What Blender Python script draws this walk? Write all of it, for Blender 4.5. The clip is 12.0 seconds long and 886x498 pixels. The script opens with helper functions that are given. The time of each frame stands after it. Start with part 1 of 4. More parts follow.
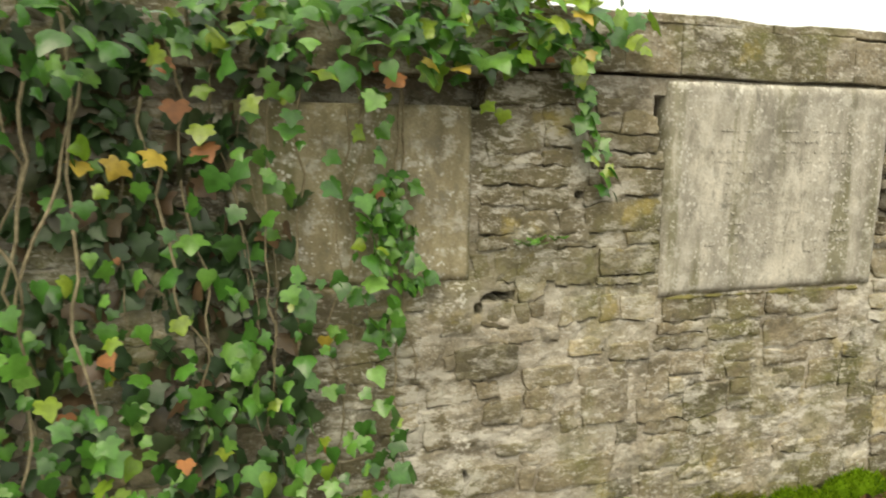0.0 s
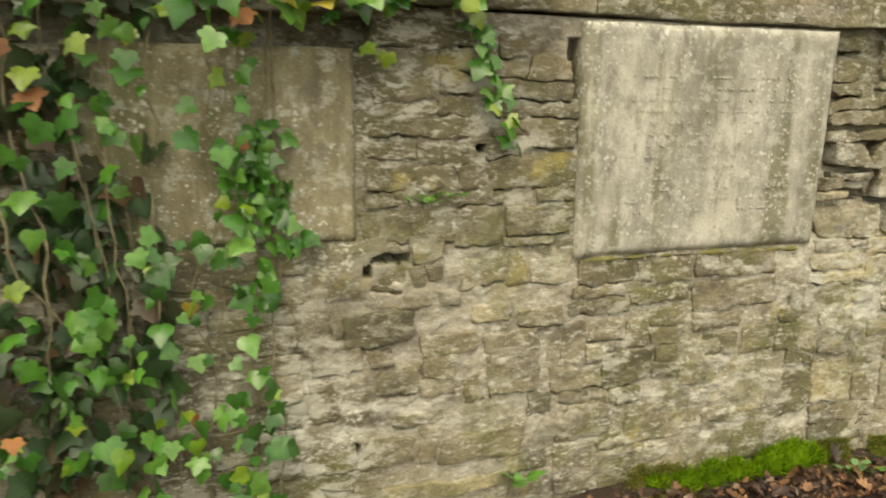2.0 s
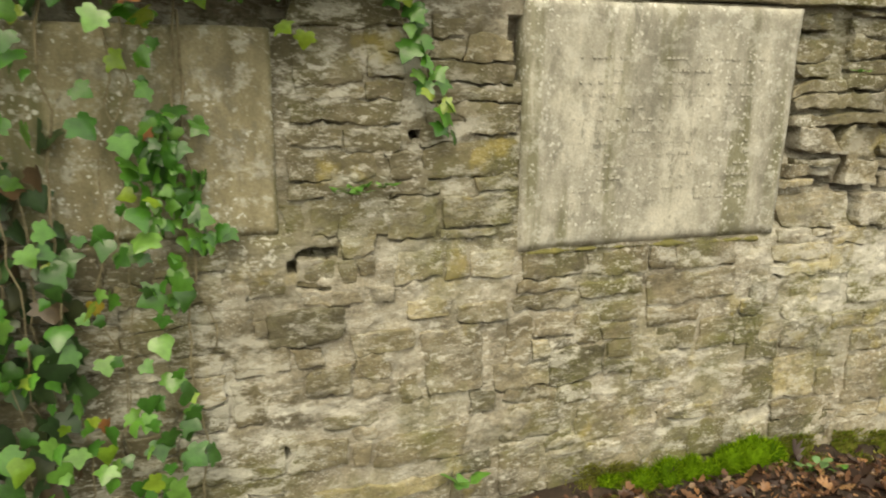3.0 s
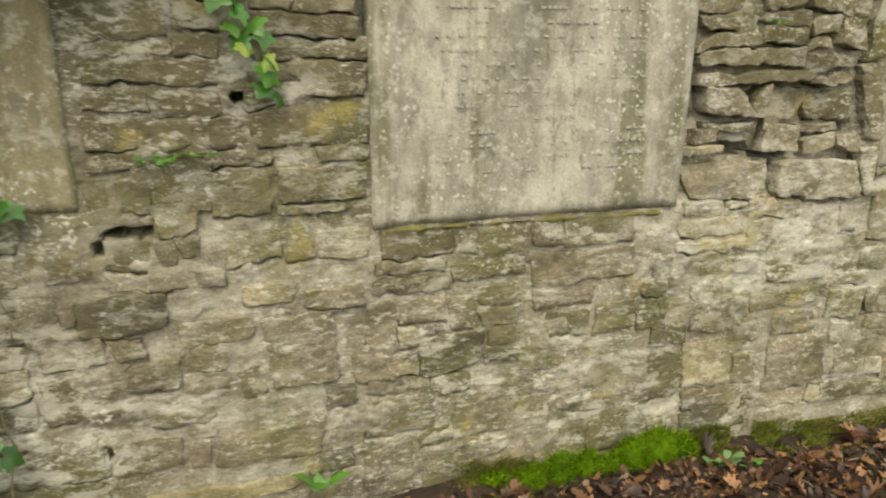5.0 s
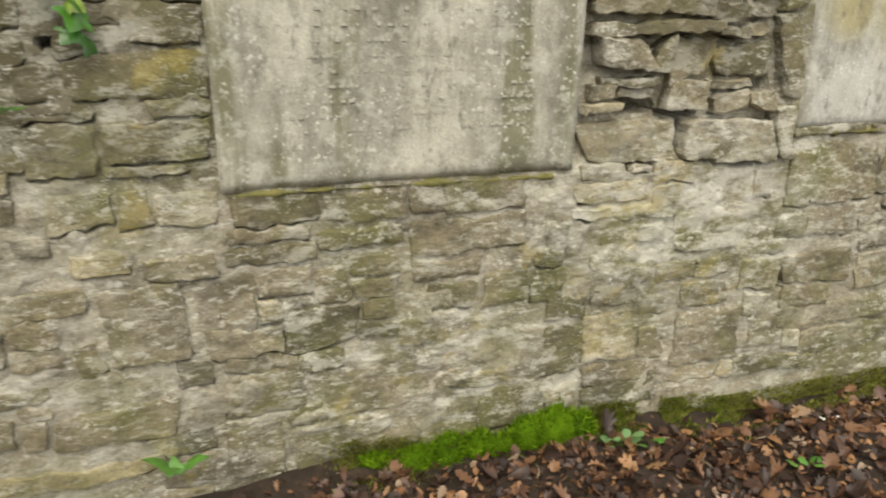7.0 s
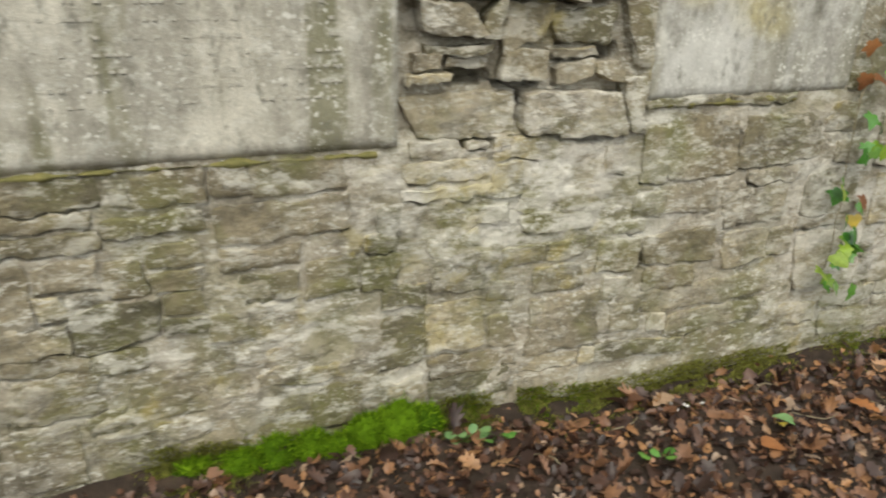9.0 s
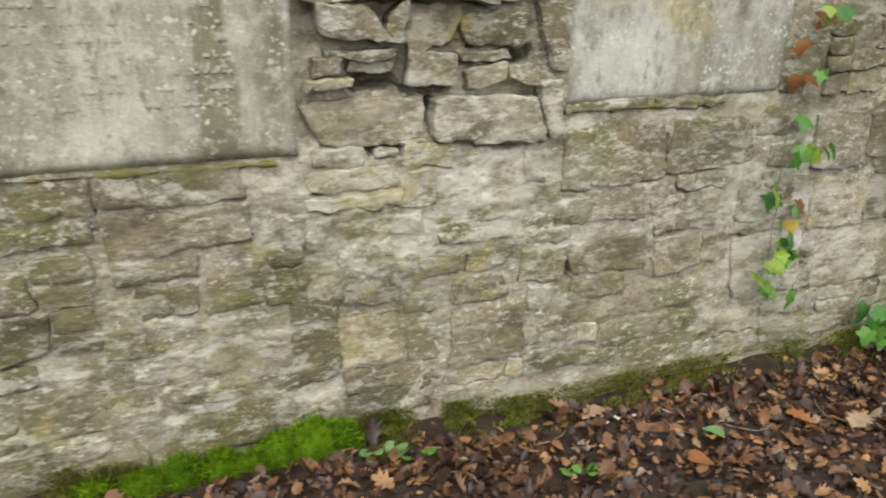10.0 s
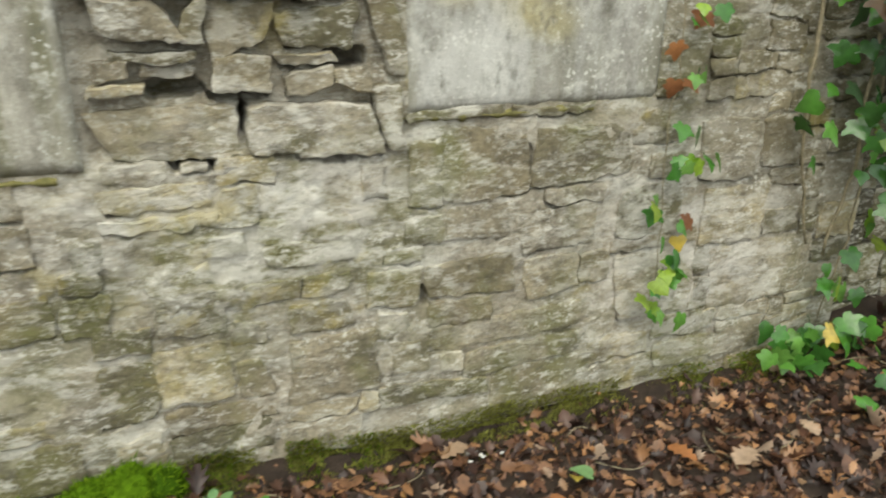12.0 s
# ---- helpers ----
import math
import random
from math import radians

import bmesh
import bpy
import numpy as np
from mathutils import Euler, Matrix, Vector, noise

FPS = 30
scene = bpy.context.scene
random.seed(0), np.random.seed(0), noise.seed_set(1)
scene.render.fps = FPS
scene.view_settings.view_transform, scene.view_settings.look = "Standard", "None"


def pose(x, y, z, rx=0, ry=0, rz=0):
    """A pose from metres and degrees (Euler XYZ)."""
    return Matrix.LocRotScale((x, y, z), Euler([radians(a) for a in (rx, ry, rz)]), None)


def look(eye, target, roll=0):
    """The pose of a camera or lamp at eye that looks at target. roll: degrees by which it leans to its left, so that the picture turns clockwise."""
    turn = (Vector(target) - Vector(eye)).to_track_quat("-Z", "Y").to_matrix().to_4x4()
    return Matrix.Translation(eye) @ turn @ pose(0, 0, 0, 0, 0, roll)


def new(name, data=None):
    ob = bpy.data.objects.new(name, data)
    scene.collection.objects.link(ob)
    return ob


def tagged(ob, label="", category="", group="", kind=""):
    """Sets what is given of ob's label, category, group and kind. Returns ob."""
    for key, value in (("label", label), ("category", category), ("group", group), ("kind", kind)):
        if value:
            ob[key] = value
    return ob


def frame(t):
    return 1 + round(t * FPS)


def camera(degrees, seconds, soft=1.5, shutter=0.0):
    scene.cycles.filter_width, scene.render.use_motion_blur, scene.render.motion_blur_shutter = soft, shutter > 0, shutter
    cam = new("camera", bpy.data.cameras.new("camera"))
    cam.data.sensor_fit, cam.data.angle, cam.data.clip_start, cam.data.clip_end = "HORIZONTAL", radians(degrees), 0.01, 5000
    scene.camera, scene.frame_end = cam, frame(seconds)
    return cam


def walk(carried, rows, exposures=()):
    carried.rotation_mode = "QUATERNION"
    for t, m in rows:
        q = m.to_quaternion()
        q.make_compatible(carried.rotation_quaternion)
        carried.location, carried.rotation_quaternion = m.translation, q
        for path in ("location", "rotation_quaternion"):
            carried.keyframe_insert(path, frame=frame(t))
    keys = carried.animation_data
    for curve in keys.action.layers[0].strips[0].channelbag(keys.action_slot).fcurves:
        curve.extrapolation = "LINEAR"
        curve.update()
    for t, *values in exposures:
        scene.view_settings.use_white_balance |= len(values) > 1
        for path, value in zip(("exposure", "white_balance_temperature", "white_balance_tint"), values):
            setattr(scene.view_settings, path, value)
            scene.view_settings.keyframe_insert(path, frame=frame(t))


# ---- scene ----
cam = camera(64.6, 12.0, soft=1.9, shutter=0.8)
PATH = [
    (0, (0.219, 0.035, 1.371), (0.789, 1.933, 1.104), 0.2),
    (0.5, (0.319, 0.037, 1.376), (0.876, 1.933, 1.069), 0.2),
    (1, (0.407, 0.049, 1.375), (0.957, 1.942, 1.036), 0.2),
    (1.5, (0.499, 0.077, 1.357), (1.048, 1.965, 0.992), 0.2),
    (2, (0.597, 0.112, 1.356), (1.151, 1.993, 0.963), 0.2),
    (2.5, (0.718, 0.147, 1.371), (1.269, 2.022, 0.945), 0.2),
    (3, (0.811, 0.183, 1.373), (1.368, 2.05, 0.92), 0.2),
    (3.2, (0.847, 0.193, 1.379), (1.398, 2.058, 0.912), 0.1),
    (5, (1.304, 0.282, 1.346), (1.826, 2.135, 0.804), -0.2),
    (5.5, (1.394, 0.31, 1.35), (1.903, 2.156, 0.775), -0.2),
    (6, (1.473, 0.333, 1.353), (1.98, 2.169, 0.743), 0.0),
    (6.5, (1.578, 0.346, 1.337), (2.093, 2.169, 0.696), 0.2),
    (7, (1.665, 0.363, 1.326), (2.207, 2.17, 0.665), 0.4),
    (8.8, (2.03, 0.394, 1.306), (2.642, 2.157, 0.587), 0.3),
    (9, (2.082, 0.406, 1.298), (2.714, 2.159, 0.572), 0.6),
    (9.5, (2.205, 0.402, 1.293), (2.851, 2.151, 0.568), 0.5),
    (10, (2.322, 0.392, 1.292), (2.966, 2.145, 0.577), 0.2),
    (10.5, (2.423, 0.41, 1.286), (3.084, 2.156, 0.569), 0.4),
    (11, (2.53, 0.416, 1.273), (3.193, 2.162, 0.559), 0.4),
    (11.5, (2.637, 0.434, 1.267), (3.319, 2.173, 0.553), 0.5),
    (12, (2.767, 0.447, 1.273), (3.446, 2.19, 0.565), 0.2),
]
EXPOSURES = [(0.0, 0.92, 7600, 4), (3.0, 0.92, 8000, 1), (5.0, 0.8, 7500, 2), (7.0, 0.8, 7000, 5), (9.0, 0.77, 6650, 5), (12.0, 0.80, 6500, 2)]
walk(cam, [(t, look(eye, target, roll)) for t, eye, target, roll in PATH], EXPOSURES)

# ---- world and sun: an overcast day ----
SUN_ELEVATION, SUN_TURN = 58.0, 205.0
world = bpy.data.worlds.new("overcast_sky")
scene.world = world
world.use_nodes = True
sky = world.node_tree.nodes.new("ShaderNodeTexSky")
sky.sky_type, sky.sun_disc = "NISHITA", False
sky.sun_elevation, sky.sun_rotation = radians(SUN_ELEVATION), radians(SUN_TURN)
sky.air_density, sky.dust_density, sky.ozone_density = 1.0, 6.0, 0.5
background = world.node_tree.nodes["Background"]
cloud = world.node_tree.nodes.new("ShaderNodeMix")
cloud.data_type = "RGBA"
cloud.inputs[0].default_value, cloud.inputs[7].default_value = 0.7, (6.6, 6.7, 6.6, 1.0)
world.node_tree.links.new(sky.outputs[0], cloud.inputs[6])
world.node_tree.links.new(cloud.outputs[2], background.inputs[0])
background.inputs[1].default_value = 0.15
sun = new("sun", bpy.data.lights.new("sun", "SUN"))
sun.data.energy, sun.data.angle, sun.data.color = 0.8, radians(40), (1.0, 0.96, 0.88)
SUN_FROM = Vector((math.sin(radians(SUN_TURN)) * math.cos(radians(SUN_ELEVATION)),
                   math.cos(radians(SUN_TURN)) * math.cos(radians(SUN_ELEVATION)), math.sin(radians(SUN_ELEVATION))))
sun.matrix_world = look(SUN_FROM * 20, (0, 0, 0))


# ---- materials ----
class Nodes:
    """Short hand for a node material."""

    def __init__(self, name, roughness=0.9, specular=0.3):
        self.material = bpy.data.materials.new(name)
        self.material.use_nodes = True
        self.tree = self.material.node_tree
        self.bsdf = self.tree.nodes["Principled BSDF"]
        self.bsdf.inputs["Roughness"].default_value = roughness
        self.bsdf.inputs["Specular IOR Level"].default_value = specular
        self.place = self.node("ShaderNodeNewGeometry").outputs["Position"]

    def node(self, kind):
        return self.tree.nodes.new(kind)

    def link(self, a, b):
        if isinstance(a, (int, float)):
            b.default_value = a
        elif isinstance(a, tuple):
            b.default_value = (*a, 1.0) if len(a) == 3 else a
        else:
            self.tree.links.new(a, b)

    def spread(self, stretch, shift=(0, 0, 0), source=None):
        n = self.node("ShaderNodeMapping")
        n.inputs["Scale"].default_value, n.inputs["Location"].default_value = stretch, shift
        self.link(source or self.place, n.inputs["Vector"])
        return n.outputs[0]

    def noise(self, scale, detail=4.0, rough=0.6, place=None, warp=0.0):
        n = self.node("ShaderNodeTexNoise")
        n.inputs["Scale"].default_value, n.inputs["Detail"].default_value = scale, detail
        n.inputs["Roughness"].default_value, n.inputs["Distortion"].default_value = rough, warp
        self.link(place or self.place, n.inputs["Vector"])
        return n.outputs["Fac"]

    def cells(self, scale, place=None):
        n = self.node("ShaderNodeTexVoronoi")
        n.inputs["Scale"].default_value = scale
        self.link(place or self.place, n.inputs["Vector"])
        return n.outputs["Distance"]

    def wobble(self, scale, amount, shift=(0, 0, 0)):
        """The place, shaken by a noise."""
        n = self.node("ShaderNodeTexNoise")
        n.inputs["Scale"].default_value, n.inputs["Detail"].default_value = scale, 3.0
        self.link(self.place, n.inputs["Vector"])
        a = self.node("ShaderNodeVectorMath")
        a.operation = "MULTIPLY_ADD"
        a.inputs[1].default_value = (amount, amount, amount)
        self.link(n.outputs["Color"], a.inputs[0])
        self.link(self.spread((1, 1, 1), shift), a.inputs[2])
        return a.outputs[0]

    def near(self, centre, reach):
        """From 1 at centre to 0 at reach."""
        a = self.node("ShaderNodeVectorMath")
        a.operation = "SUBTRACT"
        a.inputs[1].default_value = centre
        self.link(self.wobble(3.0, 0.5, (-0.25, -0.25, -0.25)), a.inputs[0])
        b = self.node("ShaderNodeVectorMath")
        b.operation = "DIVIDE"
        b.inputs[1].default_value = reach
        self.link(a.outputs[0], b.inputs[0])
        c = self.node("ShaderNodeVectorMath")
        c.operation = "LENGTH"
        self.link(b.outputs[0], c.inputs[0])
        return self.ramp(c.outputs["Value"], (0.35, 1.0), (1.0, 0.0))

    def ramp(self, fac, *stops):
        n = self.node("ShaderNodeValToRGB")
        ramp = n.color_ramp
        while len(ramp.elements) < len(stops):
            ramp.elements.new(0.5)
        for e, (p, c) in zip(ramp.elements, stops):
            e.position = p
            e.color = (c, c, c, 1) if isinstance(c, (int, float)) else (*c, 1)
        self.link(fac, n.inputs[0])
        return n.outputs[0]

    def mix(self, fac, a, b, blend="MIX"):
        n = self.node("ShaderNodeMix")
        n.data_type, n.blend_type = "RGBA", blend
        self.link(fac, n.inputs[0])
        self.link(a, n.inputs[6])
        self.link(b, n.inputs[7])
        return n.outputs[2]

    def math(self, kind, a, b=0.0):
        n = self.node("ShaderNodeMath")
        n.operation = kind
        self.link(a, n.inputs[0])
        self.link(b, n.inputs[1])
        return n.outputs[0]

    def chance(self):
        """One random number for each object and each island of it."""
        a = self.node("ShaderNodeObjectInfo").outputs["Random"]
        b = self.node("ShaderNodeNewGeometry").outputs["Random Per Island"]
        return self.math("FRACT", self.math("ADD", a, b))

    def done(self, colour, *bumps):
        self.link(colour, self.bsdf.inputs["Base Color"])
        normal = None
        for height, strength, distance in bumps:
            n = self.node("ShaderNodeBump")
            n.inputs["Strength"].default_value, n.inputs["Distance"].default_value = strength, distance
            self.link(height, n.inputs["Height"])
            if normal:
                self.link(normal, n.inputs["Normal"])
            normal = n.outputs[0]
        if normal:
            self.link(normal, self.bsdf.inputs["Normal"])
        return self.material


def growth(n, colour, white=1.0, green=1.0, yellow=1.0):
    """Lichen and algae that grow over stone and mortar alike, and some painted shade."""
    algae = n.ramp(n.noise(2.6, 6, 0.65, n.spread((1, 1, 0.8), (3, 1, 7))), (0.47, 0.0), (0.61, 0.78 * green))
    colour = n.mix(algae, colour, (0.15, 0.15, 0.055))
    soot = n.ramp(n.noise(6, 7, 0.75, n.spread((0.85, 1, 1.4), (31, 4, 5))), (0.50, 0.0), (0.62, 0.6))
    colour = n.mix(soot, colour, (0.08, 0.07, 0.052))
    film = n.ramp(n.noise(10, 7, 0.75, n.spread((0.75, 1, 1.7), (11, 5, 2))), (0.50, 0.0), (0.58, 0.92 * white))
    chalky = n.ramp(n.noise(1.4, 3, 0.5, n.spread((1, 1, 1), (0.4, 0, 0.9))), (0.40, 0.35), (0.58, 1.0))
    # damp, and at x 4.75 the wall end's shade painted in
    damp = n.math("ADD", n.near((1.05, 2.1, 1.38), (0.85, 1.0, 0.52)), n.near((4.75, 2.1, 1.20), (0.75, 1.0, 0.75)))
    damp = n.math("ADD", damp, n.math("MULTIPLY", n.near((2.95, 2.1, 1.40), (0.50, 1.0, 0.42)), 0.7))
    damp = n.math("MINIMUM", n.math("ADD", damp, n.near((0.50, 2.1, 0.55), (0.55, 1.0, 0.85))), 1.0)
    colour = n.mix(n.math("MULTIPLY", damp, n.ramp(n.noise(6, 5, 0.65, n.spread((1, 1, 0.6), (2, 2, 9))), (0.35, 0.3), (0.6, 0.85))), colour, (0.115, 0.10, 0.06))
    limed = n.math("ADD", n.near((2.95, 2.1, 0.75), (0.62, 1.0, 0.30)), n.near((4.2, 2.1, 0.45), (0.5, 1.0, 0.5)))
    colour = n.mix(n.math("MULTIPLY", film, chalky), colour, (0.62, 0.60, 0.53))
    wash = n.ramp(n.noise(11, 6, 0.7, n.spread((0.7, 1, 1.5), (1, 15, 2))), (0.44, 0.0), (0.55, 0.75 * white))
    colour = n.mix(n.math("MULTIPLY", wash, limed), colour, (0.68, 0.655, 0.60))
    size = n.math("MULTIPLY", n.cells(46, n.wobble(48, 0.045, (1, 2, 3))), n.ramp(n.noise(13, 3, 0.6), (0.3, 1.9), (0.7, 0.55)))
    spots = n.ramp(size, (0.14, 1.0), (0.30, 0.0))
    where = n.ramp(n.noise(4.5, 4, 0.6, n.spread((1, 1, 1), (9, 9, 1))), (0.50, 0.0), (0.60, 0.85 * white))
    colour = n.mix(n.math("MULTIPLY", spots, where), colour, (0.72, 0.71, 0.64))
    specks = n.ramp(n.cells(110, n.wobble(150, 0.01)), (0.14, 0.8 * white), (0.28, 0.0))
    few = n.ramp(n.noise(7, 3, 0.6, n.spread((1, 1, 1), (2, 8, 4))), (0.50, 0.0), (0.60, 0.8))
    colour = n.mix(n.math("MULTIPLY", specks, few), colour, (0.72, 0.71, 0.65))
    pits = n.ramp(n.noise(34, 6, 0.75, n.spread((0.7, 1, 1.5), (5, 6, 7))), (0.57, 0.0), (0.66, 0.45))
    colour = n.mix(pits, colour, (0.075, 0.068, 0.05))
    flake = n.ramp(n.noise(40, 6, 0.75, n.spread((0.65, 1, 1.5), (8, 1, 3))), (0.545, 0.0), (0.60, 0.85 * white))
    patchy = n.ramp(n.noise(5, 4, 0.6, n.spread((1, 1, 1), (4, 12, 6))), (0.42, 0.1), (0.56, 1.0))
    colour = n.mix(n.math("MULTIPLY", flake, patchy), colour, (0.70, 0.68, 0.61))
    gold = n.ramp(n.noise(4.6, 5, 0.6, n.spread((1, 1, 1), (21, 3, 13))), (0.62, 0.0), (0.69, 0.5 * yellow))
    return n.mix(gold, colour, (0.36, 0.29, 0.08))


def stone_material(name, placed=True, low=0.0, wide=1.0):
    n = Nodes(name, 0.88, 0.25)
    tone = n.chance()
    if placed:
        # red: the stone's own tone, green: how far chance shifts it
        split = n.node("ShaderNodeSeparateColor")
        n.link(n.node("ShaderNodeObjectInfo").outputs["Color"], split.inputs[0])
        tone = n.math("ADD", split.outputs[0], n.math("MULTIPLY", split.outputs[1], tone))
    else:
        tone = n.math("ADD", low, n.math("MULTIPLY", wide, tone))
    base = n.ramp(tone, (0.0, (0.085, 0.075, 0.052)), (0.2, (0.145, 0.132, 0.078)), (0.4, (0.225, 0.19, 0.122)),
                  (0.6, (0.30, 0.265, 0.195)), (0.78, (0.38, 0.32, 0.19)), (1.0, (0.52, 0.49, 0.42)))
    stain = n.ramp(n.noise(7, 6, 0.65), (0.3, 0.6), (0.7, 1.35))
    grain = n.ramp(n.noise(75, 5, 0.7), (0.25, 0.65), (0.75, 1.3))
    colour = n.mix(1.0, n.mix(1.0, base, stain, "MULTIPLY"), grain, "MULTIPLY")
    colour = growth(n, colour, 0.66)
    layer = n.noise(26, 6, 0.7, n.spread((0.9, 1, 1.3)), 0.6)
    return n.done(colour, (layer, 0.75, 0.016), (n.noise(140, 4, 0.7), 0.5, 0.004))


def mortar_material():
    n = Nodes("old_lime_mortar", 0.95, 0.15)
    base = n.ramp(n.noise(8, 7, 0.7), (0.32, (0.27, 0.235, 0.17)), (0.5, (0.39, 0.35, 0.275)), (0.68, (0.53, 0.495, 0.415)))
    grain = n.ramp(n.noise(90, 5, 0.7), (0.25, 0.65), (0.75, 1.25))
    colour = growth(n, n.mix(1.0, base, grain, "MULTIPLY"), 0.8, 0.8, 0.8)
    return n.done(colour, (n.noise(20, 7, 0.75, n.spread((0.85, 1, 1.3)), 0.5), 0.8, 0.016), (n.noise(150, 4, 0.7), 0.5, 0.004))


def slab_material(name, base_dark, base_pale, green, gold=None):
    n = Nodes(name, 0.85, 0.25)
    streak = n.noise(7, 5, 0.6, n.spread((1.5, 1, 0.42)))
    base = n.ramp(streak, (0.32, base_dark), (0.62, base_pale))
    cloud = n.ramp(n.noise(5, 6, 0.65, n.spread((1, 1, 0.7), (4, 4, 4))), (0.32, 0.7), (0.66, 1.25))
    grain = n.ramp(n.noise(120, 5, 0.7), (0.25, 0.75), (0.75, 1.2))
    colour = n.mix(1.0, n.mix(1.0, base, cloud, "MULTIPLY"), grain, "MULTIPLY")
    damp = n.ramp(n.noise(3.2, 5, 0.6, n.spread((3.0, 1, 0.35), (6, 0, 2))), (0.50, 0.0), (0.62, green))
    colour = n.mix(damp, colour, (0.15, 0.145, 0.075))
    size = n.math("MULTIPLY", n.cells(58, n.wobble(70, 0.02)), n.ramp(n.noise(15, 3, 0.6), (0.3, 2.2), (0.7, 0.6)))
    spots = n.ramp(size, (0.20, 0.95), (0.40, 0.0))
    where = n.ramp(n.noise(6, 5, 0.65, n.spread((1, 1, 0.6), (1, 5, 9))), (0.42, 0.0), (0.54, 0.95))
    colour = n.mix(n.math("MULTIPLY", spots, where), colour, (0.64, 0.63, 0.57))
    blotch = n.ramp(n.noise(26, 6, 0.7, n.spread((0.8, 1, 1.0), (7, 5, 2))), (0.52, 0.0), (0.62, 0.5))
    colour = n.mix(blotch, colour, (0.58, 0.57, 0.51))
    if gold:
        colour = n.mix(n.math("MULTIPLY", n.near(gold, (0.26, 1.0, 0.16)), 0.6), colour, (0.42, 0.36, 0.16))
        chalk = n.ramp(n.noise(5, 6, 0.65, n.spread((1.4, 1, 0.6), (3, 8, 1))), (0.47, 0.0), (0.60, 0.5))
        colour = n.mix(chalk, colour, (0.62, 0.615, 0.58))
    grime = n.ramp(n.noise(9, 7, 0.75, n.spread((1, 1, 0.7), (12, 3, 6))), (0.52, 0.0), (0.64, 0.55))
    colour = n.mix(grime, colour, (0.15, 0.14, 0.11))
    pits = n.ramp(n.noise(24, 5, 0.7, n.spread((1, 1, 0.5), (17, 5, 8))), (0.58, 0.0), (0.68, 0.6))
    colour = n.mix(pits, colour, (0.13, 0.125, 0.10))
    return n.done(colour, (n.noise(45, 5, 0.7), 0.35, 0.006), (n.noise(180, 3, 0.6), 0.35, 0.003))


def plain_material(name, dark, pale, scale=30.0, roughness=0.8, bump=0.4):
    n = Nodes(name, roughness, 0.3)
    colour = n.ramp(n.noise(scale, 5, 0.65), (0.3, dark), (0.7, pale))
    return n.done(colour, (n.noise(scale * 3, 4, 0.7), bump, 0.005))


def leaf_material(name, stops, roughness=0.27, specular=0.7):
    n = Nodes(name, roughness, specular)
    base = n.ramp(n.chance(), *stops)
    blotch = n.ramp(n.noise(30, 4, 0.6), (0.3, 0.7), (0.7, 1.25))
    colour = n.mix(1.0, base, blotch, "MULTIPLY")
    n.bsdf.inputs["Subsurface Weight"].default_value = 0.0
    made = n.done(colour, (n.noise(60, 4, 0.6), 0.3, 0.004))
    thin = n.node("ShaderNodeBsdfTranslucent")
    n.link(colour, thin.inputs[0])
    both = n.node("ShaderNodeMixShader")
    both.inputs[0].default_value = 0.28
    n.link(n.bsdf.outputs[0], both.inputs[1])
    n.link(thin.outputs[0], both.inputs[2])
    n.link(both.outputs[0], n.tree.nodes["Material Output"].inputs[0])
    return made


def soil_material():
    n = Nodes("damp_soil", 0.8, 0.3)
    base = n.ramp(n.noise(12, 7, 0.7), (0.3, (0.022, 0.015, 0.011)), (0.55, (0.05, 0.034, 0.024)), (0.75, (0.10, 0.066, 0.042)))
    return n.done(base, (n.noise(40, 6, 0.7), 0.9, 0.02), (n.noise(170, 4, 0.7), 0.6, 0.006))


# the far wall's stones keep to dark tones that paint in its shade
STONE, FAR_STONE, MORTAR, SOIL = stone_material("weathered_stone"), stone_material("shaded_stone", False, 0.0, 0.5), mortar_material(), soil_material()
SLAB = slab_material("lichen_spotted_slab", (0.27, 0.255, 0.21), (0.50, 0.475, 0.405), 0.75)
SLAB_DARK = slab_material("damp_slab", (0.15, 0.13, 0.075), (0.30, 0.265, 0.17), 0.9)
SLAB_PALE = slab_material("chalky_slab", (0.27, 0.255, 0.22), (0.42, 0.41, 0.37), 0.35, (3.55, 2.1, 1.27))
COPING = stone_material("coping_stone", False, 0.2, 0.35)
BARK = plain_material("ivy_bark", (0.13, 0.11, 0.065), (0.33, 0.28, 0.18), 40)
MOSS = leaf_material("bright_moss", ((0.0, (0.05, 0.105, 0.006)), (0.5, (0.125, 0.23, 0.010)), (1.0, (0.22, 0.34, 0.02))), 0.9, 0.05)
MOSS_DARK = leaf_material("dull_moss", ((0.0, (0.12, 0.12, 0.035)), (0.5, (0.25, 0.25, 0.06)), (1.0, (0.34, 0.36, 0.08))), 0.9, 0.05)
IVY = {
    # inner leaves: the plant's shade is put into these dark tones
    "dark": leaf_material("ivy_shaded", ((0.0, (0.025, 0.06, 0.02)), (0.6, (0.045, 0.10, 0.03)), (0.85, (0.07, 0.06, 0.035)), (1.0, (0.12, 0.07, 0.035))), 0.4),
    "green": leaf_material("ivy_green", ((0.0, (0.035, 0.10, 0.018)), (0.35, (0.055, 0.18, 0.026)), (0.7, (0.095, 0.26, 0.034)), (1.0, (0.17, 0.34, 0.07)))),
    "lime": leaf_material("ivy_lime", ((0.0, (0.17, 0.32, 0.03)), (1.0, (0.30, 0.40, 0.05)))),
    "yellow": leaf_material("ivy_yellow", ((0.0, (0.45, 0.36, 0.05)), (1.0, (0.58, 0.42, 0.08)))),
    "rust": leaf_material("ivy_rust", ((0.0, (0.20, 0.075, 0.025)), (1.0, (0.42, 0.17, 0.05))), 0.6),
}
